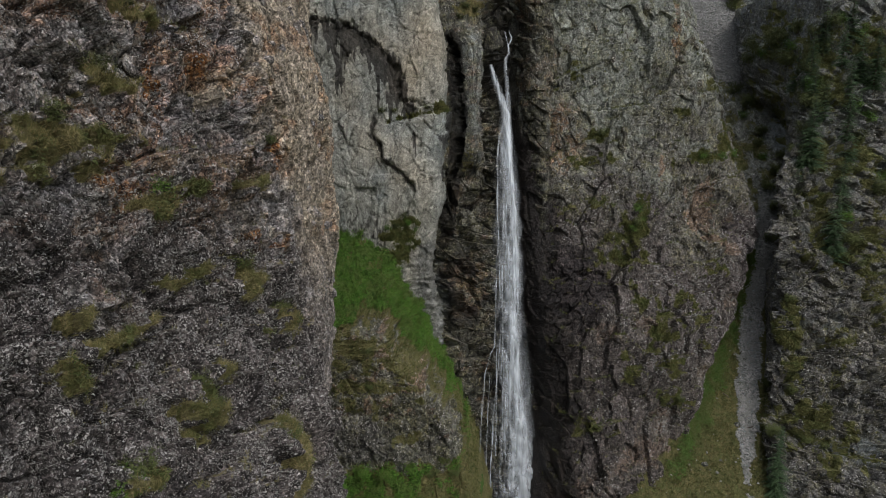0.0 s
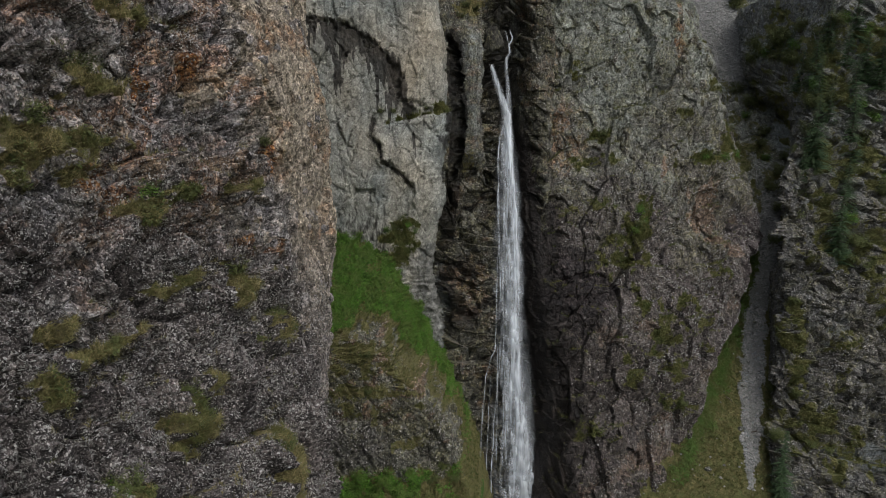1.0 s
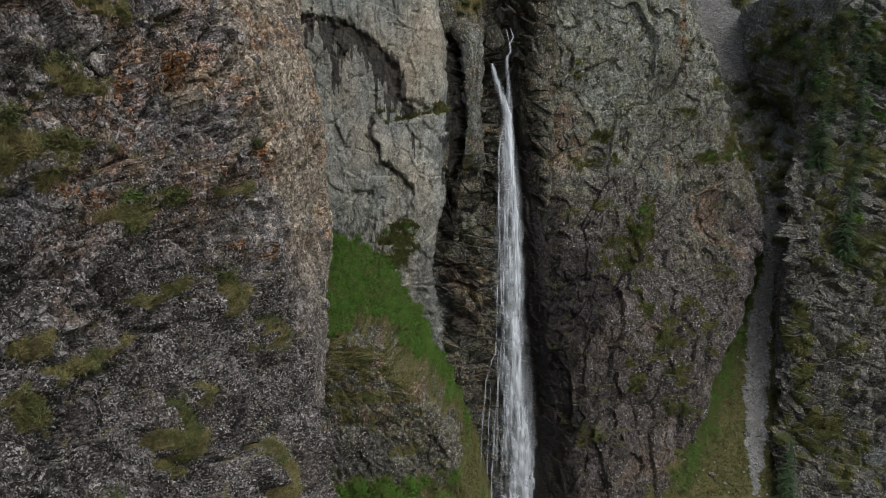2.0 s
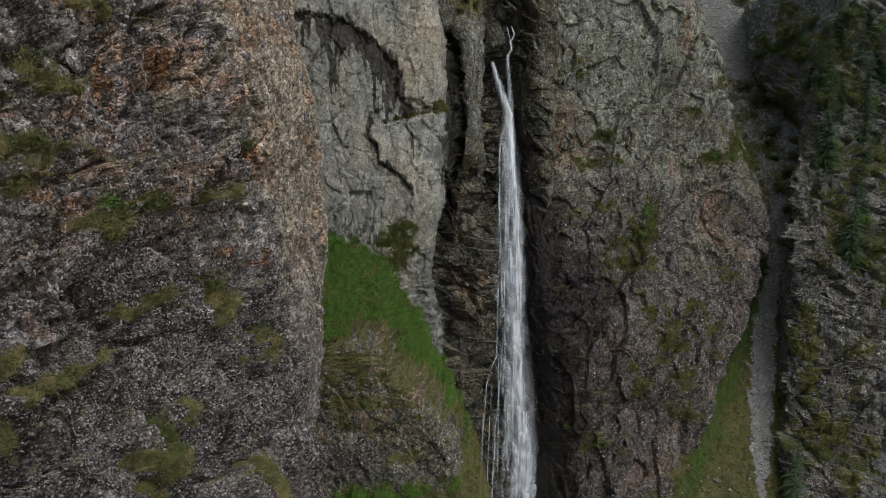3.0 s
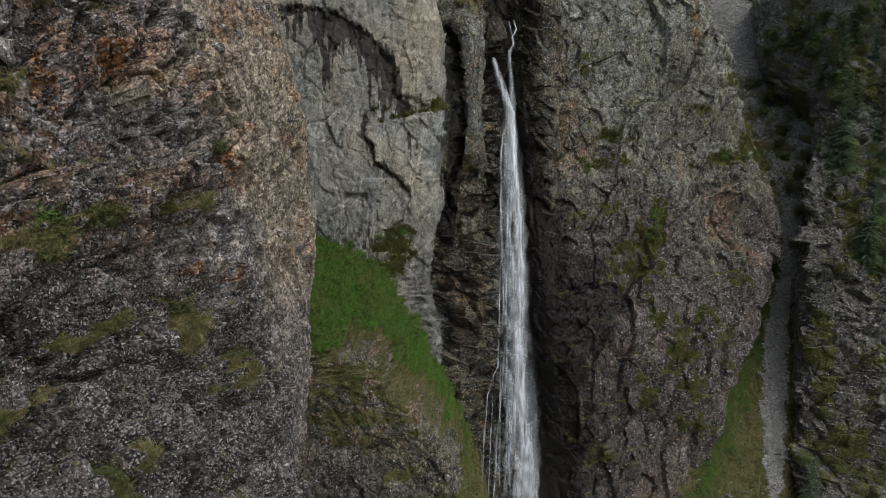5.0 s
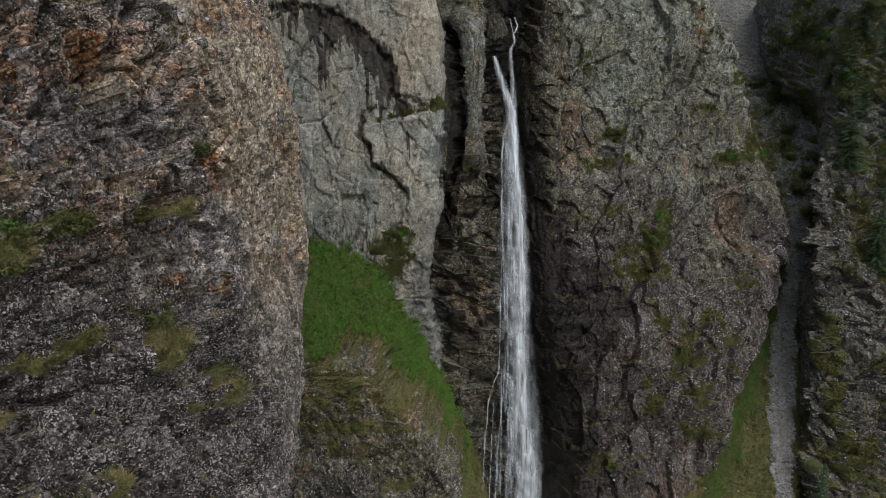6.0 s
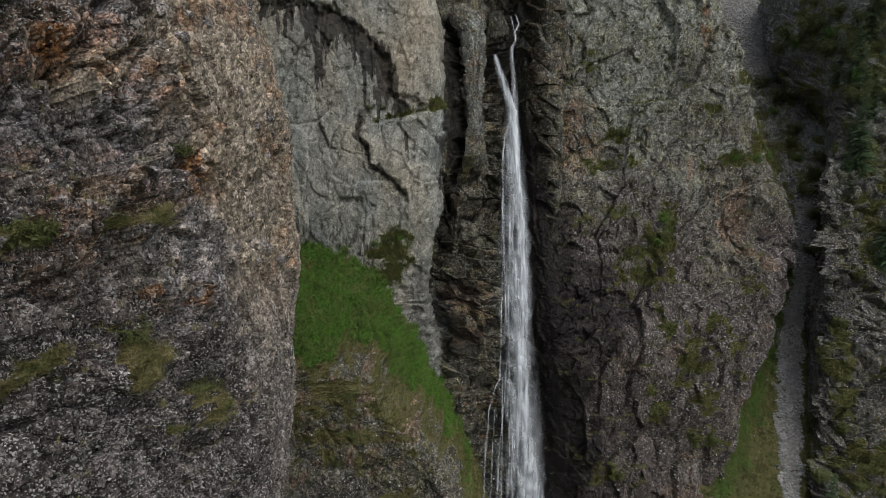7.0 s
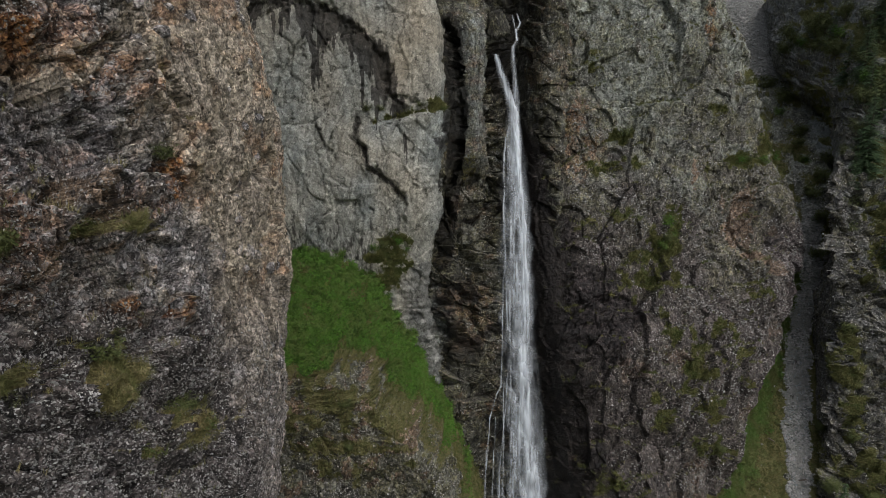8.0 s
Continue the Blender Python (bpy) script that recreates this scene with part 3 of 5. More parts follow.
def paint_back(U, V, P, N, D):
    pale = np.clip(fbm(U / 4, V / 7, 34, 4) * 0.5 + 0.15 + 0.95 * hump(U, V, 2.5, 60, 5.5, 9) + 0.5 * hump(U, V, 1.0, 48, 3.5, 5), 0, 1)
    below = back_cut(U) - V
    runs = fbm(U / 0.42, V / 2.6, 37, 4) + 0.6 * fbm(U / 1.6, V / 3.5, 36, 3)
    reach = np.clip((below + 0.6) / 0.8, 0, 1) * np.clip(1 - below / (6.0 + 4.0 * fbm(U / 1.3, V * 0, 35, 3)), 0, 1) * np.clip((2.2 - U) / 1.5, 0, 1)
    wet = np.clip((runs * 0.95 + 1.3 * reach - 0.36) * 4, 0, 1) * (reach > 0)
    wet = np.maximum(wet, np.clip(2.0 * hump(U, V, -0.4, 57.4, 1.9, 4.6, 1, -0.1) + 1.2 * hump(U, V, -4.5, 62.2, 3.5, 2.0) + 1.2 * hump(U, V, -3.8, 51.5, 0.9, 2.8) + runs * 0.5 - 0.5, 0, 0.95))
    wet = np.maximum(wet, 0.8 * np.clip(groove(U + 0.3 * fbm(U, V, 29, 3), V, [(-4.0, 50.4), (-2.7, 49.1), (-2.3, 47.1), (-0.3, 45.7), (1.7, 43.7)], 0.5) * 2 + runs * 0.4 - 0.5, 0, 1))
    wet = np.maximum(wet, np.clip((U - 5.2) / 1.2 + runs * 0.5, 0, 0.75) * np.clip((56 - V) / 3, 0, 1) * np.clip((V - 38) / 3, 0, 1))
    wet = np.maximum(wet, np.clip((41.5 - V) / 3 + runs * 0.5 - 0.1, 0, 0.5) * np.clip((0 - U) / 2, 0, 1))
    ledge = np.clip(0.95 - np.abs(V - back_ledge(U) - 0.2) / 0.4 + 1.1 * fbm(U / 0.7, V, 30, 3), 0, 1) * np.clip((U + 2.2) / 0.5, 0, 1)
    grass = np.maximum(ledge, patches(U, V, [(5.6, 53.9, 0.9, 0.7, 1, 0), (0.2, 36.6, 2.6, 1.4, 0.9, 0), (-0.4, 34.4, 2.4, 1.6, 0.75, 0), (0.8, 38.7, 1.9, 0.6, 1, 0)], 38, 0.7, 0.8))
    basalt = 0.45 * np.clip((37 - V + fbm(U, V, 27, 3) * 2) / 3, 0, 1) * np.clip((U - 0.5) / 2, 0, 1)
    return {"pale": pale * (1 - basalt), "wet": wet, "grass": grass, "basalt": basalt}


def relief_chute(U, V, A, B):
    up = np.clip((V - 43) / 3, 0, 1) * np.clip((13 - U) / 1.5, 0, 1)
    d = 0.6 * fbm(U / 5, V / 9, 3, 3) + 0.35 * blocks(A, B, 0.45, 0.9, 43) * (1 - 0.4 * up) + 0.05 * fbm(A / 0.3, B / 0.3, 44, 2)
    d = d + (1 - up) * (1.1 * blocks(A, B + 0.3 * A, 3.4, 0.6, 41, 0.45, 0.3, 0.3) + 0.6 * blocks(A, B + 0.2 * A, 1.2, 0.6, 42))
    d = d + up * (0.5 * blocks(A, B, 2.2, 4.5, 47, 0.3, 0.3, 0.2) + 0.4 * blocks(A, B, 0.9, 2.8, 48, 0.3, 0.3, 0.2))
    d = d + cut(U, V, [[(7.2, 64), (8.0, 58), (8.3, 52), (8.0, 47), (7.0, 42)]], 0.55, 3.0)
    d = d + cut(U, V, [[(6.4, 45), (8.4, 38), (10.5, 34), (12.5, 30)], [(5.0, 33), (8, 32), (11, 30)], [(12.6, 63), (12.8, 50), (12.2, 42)]], 0.8, 1.3)
    return d * np.interp(U, [15, 17.5], [1, 0.45])


def paint_chute(U, V, P, N, D):
    fall = np.interp(V, [0, 20, 40, 60], [17.5, 15.5, 15.5, 14.0])
    wet = np.clip(1.4 - np.abs(U - fall - 1.2) / 2.6 + fbm(U / 1.5, V / 4, 45, 3) * 0.5, 0, 1)
    # shade of the deep cleft, painted along its line through the wet mask
    wet = np.maximum(wet, np.clip(groove(U, V, [(7.2, 64), (8.2, 54), (7.6, 44), (6.4, 36)], 1.3) * 2.2 + fbm(U, V / 3, 46, 3) * 0.3, 0, 0.9))
    wet = np.maximum(wet, np.clip(fbm(U / 2.5, V / 2.5, 69, 3) * 0.9 * np.clip((62 - V) / 12, 0.2, 1) + 0.12 * np.clip((47 - V) / 4, 0, 1), 0, 0.7))
    pale = np.clip(1.2 * hump(U, V, 5, 29, 3, 5) + 1.1 * hump(U, V, 10, 57, 3.0, 13) + fbm(U, V, 47, 3) * 0.4 - 0.1, 0, 1)
    rust = np.clip(0.5 * hump(U, V, 9, 30, 4, 6) + fbm(U / 2, V, 48, 3) * 0.3, 0, 0.3)
    return {"wet": wet, "pale": pale * 0.8, "rust": rust, "grass": patches(U, V, [(9.8, 68.3, 2.4, 1.5, 1, 0), (9.3, 46.5, 1.0, 2.5, 0.5, 0)], 49)}


RIGHT_GRASS = [(29.9, 50.4, 1.5, 0.8, 1, 0), (27.5, 46.8, 3.4, 0.8, 0.8, 0), (46.8, 46.7, 3.4, 1.2, 1, 0), (52.7, 49.0, 1.3, 3.0, 0.9, -0.4), (34.7, 38.6, 2.0, 2.2, 1, 0.3), (31.8, 36.0, 2.2, 1.3, 0.9, 0),
               (31.6, 33.6, 3.4, 1.8, 0.85, 0), (29.0, 40.2, 2.6, 0.9, 0.7, 0), (25.7, 39.5, 2.2, 0.9, 0.6, 0), (33.0, 28.0, 1.9, 1.7, 0.85, 0), (40.0, 27.5, 3.2, 0.9, 0.8, 0)]
RIGHT_TUFTS = [(36.7, 24.1, 2.3, 1.5, 0.9, 0.5), (34.7, 22.1, 1.5, 1.1, 0.8, 0), (37.1, 19.7, 1.5, 1.4, 0.85, 0), (31.0, 18.8, 1.3, 0.9, 0.8, 0), (37.5, 15.2, 2.2, 1.2, 0.9, -0.5), (42.5, 21.7, 1.3, 0.8, 0.7, 0), (45.9, 30.9, 1.6, 1.2, 0.7, 0),
               (29.9, 21.7, 0.9, 0.9, 0.8, 0), (24.4, 13.0, 1.6, 1.2, 0.7, 0), (42.7, 24.7, 1.8, 0.8, 0.75, 0), (43.3, 53.5, 1.2, 0.8, 0.9, 0), (26.4, 60.0, 1.1, 1.2, 0.7, 0), (49.0, 58.5, 1.6, 1.0, 0.8, 0)]
RIGHT_CUTS = [[(30.0, 55.6), (31.5, 53.6), (33.1, 48.4)], [(38.2, 67.2), (38.1, 64.6)], [(41.1, 43.3), (46.4, 42.6), (49.2, 42.5)], [(19.3, 28.5), (24.6, 28.9), (28.2, 27.7)], [(27.6, 24.7), (28.2, 23.4), (29.6, 23.1)], [(23.6, 52.3), (24.5, 46.8)],
              [(18.9, 21.5), (20.8, 20.3), (22.6, 17.2)], [(42.1, 42.9), (43.1, 37.2), (48.8, 31.6)], [(45.8, 62.5), (49, 60.7)], [(20.5, 32), (25, 31.3), (29, 32)], [(20.5, 25), (24, 25.6), (27, 25)], [(27.1, 15.4), (26.6, 12.2)], [(36, 62), (37, 57), (39, 52), (38.6, 47)]]


def relief_right(U, V, A, B):
    low = np.clip((40 - V) / 15, 0, 1)
    d = 0.9 * fbm(U / 12, V / 12, 4, 3) + 0.8 * blocks(A - B * 0.2, B, 6.5, 1.4, 51, 0.22, 0.16, 0.02)
    d = d + (0.65 + 0.45 * low) * blocks(A, B, 2.4, 1.1, 52, 0.45, 0.35, 0.04) + 0.6 * blocks(A, B, 0.95, 1.0, 53, 0.5, 0.35, 0.2)
    d = d + 0.3 * blocks(A, B, 0.45, 1.0, 54) + 0.06 * fbm(A / 0.3, B / 0.3, 55, 2)
    # a hollow of bare earth under the grassy ledge
    d = d - 2.2 * hump(U, V, 47.0, 38.6, 4.6, 4.0, 0.5) + 0.9 * hump(U, V, 48.1, 45.4, 4.5, 1.8)
    d = d + cut(U, V, RIGHT_CUTS, 0.30, 0.4) + 0.15 * np.maximum(patches(U, V, RIGHT_GRASS, 58), patches(U, V, RIGHT_TUFTS, 58))
    return d * np.clip((U - right_west(V) + 1.0) / 2.0, 0.3, 1) * np.clip((right_east(V) + 1.0 - U) / 2.0, 0.3, 1)


def paint_right(U, V, P, N, D):
    grass = np.maximum(np.maximum(patches(U, V, RIGHT_GRASS, 56, 0.85, 1.3), patches(U, V, RIGHT_TUFTS, 96, 0.8, 1.0)) * np.clip(fbm(U / 0.9, V / 0.7, 59, 3) * 0.6 + 0.8, 0, 1), np.clip((N[..., 2] - 0.72) * 2, 0, 0.6))
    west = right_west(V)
    # wet stone beside the fall, darkened further with the cleft's shade
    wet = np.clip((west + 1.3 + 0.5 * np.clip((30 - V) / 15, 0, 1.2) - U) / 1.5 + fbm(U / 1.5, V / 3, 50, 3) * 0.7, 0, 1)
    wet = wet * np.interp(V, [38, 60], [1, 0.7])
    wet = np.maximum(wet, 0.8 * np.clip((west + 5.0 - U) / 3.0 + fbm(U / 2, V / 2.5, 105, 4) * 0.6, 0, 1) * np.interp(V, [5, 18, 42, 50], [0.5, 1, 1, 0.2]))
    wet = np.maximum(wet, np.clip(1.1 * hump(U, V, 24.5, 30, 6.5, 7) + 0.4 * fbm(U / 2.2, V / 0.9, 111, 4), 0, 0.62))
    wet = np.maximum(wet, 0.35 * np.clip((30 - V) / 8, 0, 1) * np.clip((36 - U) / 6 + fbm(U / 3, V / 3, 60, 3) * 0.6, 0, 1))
    pale = np.clip(0.9 * patches(U, V, [(31.4, 53.7, 4.0, 8.5, 0.7, -0.1), (36.4, 65.5, 5, 5, 0.9, 0), (38.8, 43.7, 2.2, 4.2, 0.8, -0.15), (44.7, 64.2, 3.0, 4.4, 0.9, 0), (44.6, 48.7, 3, 1.2, 0.6, 0)], 57, 0.7, 2.2) + (V - 43) / 26 + 0.35 * fbm(U / 4, V / 6, 89, 3), 0, 0.9)
    rust = patches(U, V, [(23.5, 50.3, 3.2, 4.5, 0.5, 0), (21.4, 62, 2, 4, 0.45, 0), (43.2, 65.8, 1.0, 3.0, 0.8, 0)], 65, 0.6)
    basalt = np.clip((41.5 - V + (36 - U) * 0.5 + fbm(U / 6, V / 5, 68, 4) * 8) / 6, 0, 1) * 0.82
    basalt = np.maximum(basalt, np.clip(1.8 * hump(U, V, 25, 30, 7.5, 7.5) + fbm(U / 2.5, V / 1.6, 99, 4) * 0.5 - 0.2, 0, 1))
    # shade of the recess by the gully, painted in as a darker rock tone
    basalt = np.maximum(basalt, 0.95 * np.clip((U - 48.0 + fbm(U / 2, V / 2, 112, 3)) / 2, 0, 1) * np.clip((41 - V) / 3, 0, 1) * np.clip((V - 20) / 5, 0, 1))
    earth = np.maximum(patches(U, V, [(46.2, 38.6, 3.2, 3.6, 1, 0), (47.6, 35.4, 2.0, 2.2, 1, -0.8), (39.3, 45.5, 1.0, 2.2, 0.9, 0.2)], 101, 0.7, 1.6), np.clip(fbm(U / 4, V / 3, 102, 4) * 0.9 - 0.05, 0, 0.7) * np.clip((34 - V) / 8, 0, 1))
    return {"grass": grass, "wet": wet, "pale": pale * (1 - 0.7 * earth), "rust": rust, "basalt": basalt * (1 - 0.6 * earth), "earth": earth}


FAR_GRASS = [(64.8, 60.1, 5.6, 6.2, 0.8, 0), (75.4, 65.7, 4.9, 2.8, 1, 0), (66.0, 46.4, 3.6, 3.0, 0.9, 0), (71.5, 46.4, 3.7, 5.0, 0.9, 0), (62.0, 39.1, 2.0, 4.8, 0.9, 0), (65.7, 35.2, 5.3, 4.0, 0.8, 0), (54.9, 22.6, 2.0, 4.3, 0.9, 0),
             (54.9, 12.8, 4.0, 4.6, 0.95, 0), (60.6, 8.6, 4.8, 2.5, 0.9, 0), (49.6, 14.9, 1.2, 2.7, 0.6, 0), (60.6, 68.1, 3.8, 5.5, 0.8, 0), (55, 56, 3, 5.2, 0.8, 0), (69.5, 28.2, 2.6, 4.5, 0.7, 0), (61.5, 22.5, 3.4, 1.2, 0.7, 0), (59.8, 17.5, 2.5, 1.2, 0.7, 0)]
FAR_CUTS = [[(53.7, 28.4), (57.3, 26.9), (60.4, 25.4), (68.5, 23)], [(60.4, 16.1), (67.2, 13.8)], [(56.1, 19.7), (64.8, 17.4)], [(53, 59.9), (60.8, 58.3)], [(58, 32), (66, 30)]]


def relief_far(U, V, A, B):
    w = B + 0.3 * A
    d = 0.9 * fbm(U / 10, V / 10, 5, 3) + 0.85 * blocks(A, w, 4.5, 0.55, 61, 0.5, 0.3, 0.2)
    d = d + 0.75 * blocks(A, w, 1.9, 0.7, 62) + 0.45 * blocks(A, w, 0.7, 0.6, 63) + 0.06 * fbm(A / 0.3, B / 0.3, 64, 2)
    return (d + cut(U, V, FAR_CUTS, 0.7, 1.0)) * np.clip((U - far_west(V) + 1.5) / 2.5, 0.22, 1)


def paint_far(U, V, P, N, D):
    grass = np.maximum(patches(U, V, FAR_GRASS, 66, 0.8, 1.5) * np.clip(fbm(U / 1.2, V / 1.0, 103, 3) * 0.7 + 0.8, 0, 1), np.clip((N[..., 2] - 0.75) * 1.6, 0, 0.4) * (fbm(U / 4, V / 4, 104, 3) > 0.1))
    pale = patches(U, V, [(63.8, 8.5, 4.5, 1.4, 0.9, 0), (59.3, 24, 3.0, 1.6, 0.6, 0), (55.6, 66.3, 3, 2.7, 0.7, 0), (66, 67.3, 3, 3, 0.6, 0)], 67, 0.6)
    # grey rock higher up, paled further to make up for missing light
    pale = np.maximum(pale, np.clip((V - 42) / 18 + fbm(U / 3, V / 3, 94, 3) * 0.6, 0, 0.4))
    return {"grass": grass, "pale": pale}


def spur_top(U):
    return np.interp(U, [-20, -8, -2, 0.6, 3.8, 6.8, 9.6, 13.5], [31, 30, 28.5, 25, 21, 15, 8, 0])


def herb_rim(U):
    """The lower rim of the green herbs."""
    return np.interp(U, [-12, -7.2, -4.1, -1.4, 1.4, 4.2, 7.5, 9], [29.0, 29.5, 30.3, 29.7, 26.0, 21.8, 16.6, 13.5])


def relief_mound(U, V, A, B):
    herb = np.clip((V - spur_top(U)) / 1.5, 0, 1)
    turfy = np.clip((V - 18 + fbm(U / 2.5, V / 2.5, 107, 3) * 2) / 3, 0, 1)
    d = 0.7 * fbm(U / 7, V / 7, 6, 3) + (1 - 0.8 * herb) * 0.4 * blocks(A, B, 3.6, 1.0, 71, 0.4, 0.3, 0.15)
    d = d + (1 - 0.8 * herb) * (1 - 0.45 * turfy) * (0.6 * blocks(A, B, 1.5, 1.1, 72) + 0.6 * blocks(A, B, 0.6, 1.0, 73)) + 0.06 * fbm(A / 0.3, B / 0.3, 74, 2)
    d = d + 0.25 * turfy * fbm(U / 1.1, V / 0.9, 108, 4)
    d = d + herb * (0.45 * fbm(U / 1.6, V / 0.8, 70, 3) + 0.3 * fbm(U / 0.5, V / 0.3, 83, 2))
    return d + cut(U, V, [[(-2.5, 19.4), (-0.4, 19.3)], [(3.2, 17.6), (5.1, 15.8)]], 0.45, 0.9)


def paint_mound(U, V, P, N, D):
    rag = fbm(U / 1.5, V / 1.5, 75, 3)
    herb = np.clip((V - herb_rim(U) + rag * 0.9) / 0.7, 0, 1) * np.clip((8.8 - U) / 1.0, 0, 1) * np.clip(1 - 1.3 * hump(U, V, 0.8, 37.5, 3.2, 3.0, 0.5), 0, 1) * np.clip(1.0 + 0.7 * fbm(U / 1.3, V / 0.8, 84, 3), 0.3, 1)
    mottle = fbm(U / 1.0, V / 0.8, 109, 4)
    grass = np.maximum(np.clip((V - herb_rim(U) + 1.2 + rag) / 1.5, 0, 1), np.clip(0.34 + 0.8 * mottle, 0, 0.95) * np.clip((V - 18.5 + 2 * rag) / 3, 0.25, 1))
    grass = np.maximum(grass, np.clip((13.8 - V + rag) / 1.2, 0, 1))
    grass = np.maximum(grass, patches(U, V, [(-4.5, 27, 2.5, 1.2, 0.8, 0), (-3.9, 22.5, 3.2, 1.0, 0.75, 0), (1.2, 16.4, 2.6, 0.7, 0.7, 0), (8.6, 16.0, 1.2, 3.0, 1, -0.4), (0, 25, 3, 1.5, 0.7, 0)], 79, 0.6))
    low = np.clip((13.3 - V + rag) / 1.0, 0, 1) * np.clip((rag + 0.35 + (1 - U) / 8) * 2, 0, 1)
    earth = np.clip(0.3 + 0.7 * fbm(U / 1.8, V / 1.4, 110, 4), 0, 0.8) * np.clip((V - 15) / 3, 0, 1)
    basalt = 0.6 * np.clip(hump(U, V, -5.0, 16.5, 4.5, 3.5) * 1.5 + 0.4 * mottle, 0, 1)
    return {"grass": grass, "herb": np.maximum(herb, low * 0.8), "earth": earth * (1 - basalt), "basalt": basalt}


def relief_gully(U, V, A, B):
    mid, half = scree_mid(V)
    crag = np.clip((U - mid - half - 1.5) / 2, 0, 1) * np.clip((V - 36) / 5, 0, 1)
    step = np.clip((V - 40) / 3, 0, 1) * np.clip((61 - V) / 3, 0, 1)
    crag = np.maximum(crag, step * 0.8)
    return crag * (0.9 * blocks(A, B, 3.0, 0.9, 85) + 1.0 * blocks(A, B, 1.1, 0.9, 86)) + 0.35 * fbm(U / 6, V / 4, 7, 3) + 0.15 * fbm(U / 0.8, V / 0.6, 77, 3)


def paint_gully(U, V, P, N, D):
    mid, half = scree_mid(V)
    bare = np.clip((half + 0.4 - np.abs(U - mid) + fbm(U / 1.2, V, 78, 3) * 0.5) / 0.5, 0, 1) * np.interp(V + 1.5 * fbm(U / 2, V / 3, 88, 3), [39, 42, 58, 62], [1, 0.05, 0.05, 1])
    herb = np.clip(1.1 - np.abs(U - np.interp(V, [5, 7, 13, 20, 25, 30], [34.5, 37, 43.4, 50.5, 54.2, 57])) / 1.7 + fbm(U / 1.2, V / 1.2, 80, 3) * 0.6, 0, 1) * (1 - bare) * np.clip((34 - V) / 6, 0, 1) * np.clip((V - 6) / 4, 0, 1)
    bank = np.clip((U - mid - half - 1.5) / 1.5, 0, 1) * np.clip((V - 36) / 5, 0, 1)
    return {"grass": (1 - bare) * (1 - np.clip((V - 38) / 3, 0, 1) * np.clip((60 - V) / 4, 0, 1) * np.clip(0.7 + fbm(U / 1.5, V / 1.5, 87, 3), 0, 1)) * (1 - bank * np.clip(fbm(U / 2.5, V / 2.5, 81, 3) + 0.75, 0, 1)), "pale": np.maximum(bare, bank * np.clip(fbm(U / 3, V / 3, 82, 3) + 0.4, 0, 0.8)), "scree": bare, "herb": herb * 0.8}


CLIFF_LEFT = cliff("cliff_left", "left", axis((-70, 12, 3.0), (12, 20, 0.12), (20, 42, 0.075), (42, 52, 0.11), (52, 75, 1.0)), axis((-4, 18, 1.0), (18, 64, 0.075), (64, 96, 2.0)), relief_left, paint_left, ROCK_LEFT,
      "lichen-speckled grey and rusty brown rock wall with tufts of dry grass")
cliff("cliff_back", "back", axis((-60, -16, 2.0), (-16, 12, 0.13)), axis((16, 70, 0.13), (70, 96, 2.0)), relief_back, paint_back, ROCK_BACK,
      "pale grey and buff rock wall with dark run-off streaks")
cliff("cliff_chute", "chute", axis((-2, 26, 0.13)), axis((-4, 70, 0.13), (70, 96, 2.0)), relief_chute, paint_chute, ROCK_CHUTE,
      "dark wet layered rock behind the waterfall")
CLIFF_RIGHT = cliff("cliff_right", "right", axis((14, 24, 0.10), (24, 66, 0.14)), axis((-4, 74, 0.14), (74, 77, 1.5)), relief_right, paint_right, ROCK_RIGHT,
      "brown-grey craggy rock buttress with mossy ledges")
CLIFF_FAR = cliff("cliff_far", "far", axis((42, 50, 0.12), (50, 60, 0.08), (60, 84, 0.16), (84, 260, 3.0)), axis((-4, 74, 0.15), (74, 77, 1.5)), relief_far, paint_far, ROCK_FAR,
      "dark bedded rock slope with grass and spruces")
SPUR = cliff("rock_spur", "mound", axis((-22, -12, 0.5), (-12, 15, 0.12)), axis((-4, 10, 0.25), (10, 44, 0.11)), relief_mound, paint_mound, ROCK_MOUND,
      "mossy rock spur with a lush green top below the pale wall")
cliff("gully_floor", "gully", axis((25, 90, 0.24)), axis((-4, 84, 0.18), (84, 112, 2.0)), relief_gully, paint_gully, SOIL,
      "steep grassy gully floor with a chute of grey scree")

# valley floor, one sheet to the horizon
gx = np.concatenate([-np.geomspace(2600, 60, 24), np.linspace(-55, 120, 60), np.geomspace(130, 2600, 24)])
GX, GY = np.meshgrid(gx, gx)
GZ = np.clip(-3.0 + 1.2 * fbm(GX / 14, GY / 14, 8, 4), -6, 4) + 60 * np.clip((np.hypot(GX - 30, GY - 20) - 250) / 900, 0, 1) * (1 + 0.5 * fbm(GX / 160, GY / 160, 9, 3))
ground = mesh_of("ground", np.stack([GX, GY, GZ], -1).reshape(-1, 3), grid_quads(*GX.shape), SOIL, basalt=np.zeros(GX.size), grass=np.full(GX.size, 0.8), wet=np.zeros(GX.size), pale=np.zeros(GX.size), rust=np.zeros(GX.size))
tagged(ground, "rough grassy valley floor of the gorge", "ground", kind="structure")


# ---- waterfall ----
def part(name, ob_mesh, parent, label=""):
    ob_mesh.parent = parent
    if label:
        tagged(ob_mesh, label)
    return ob_mesh


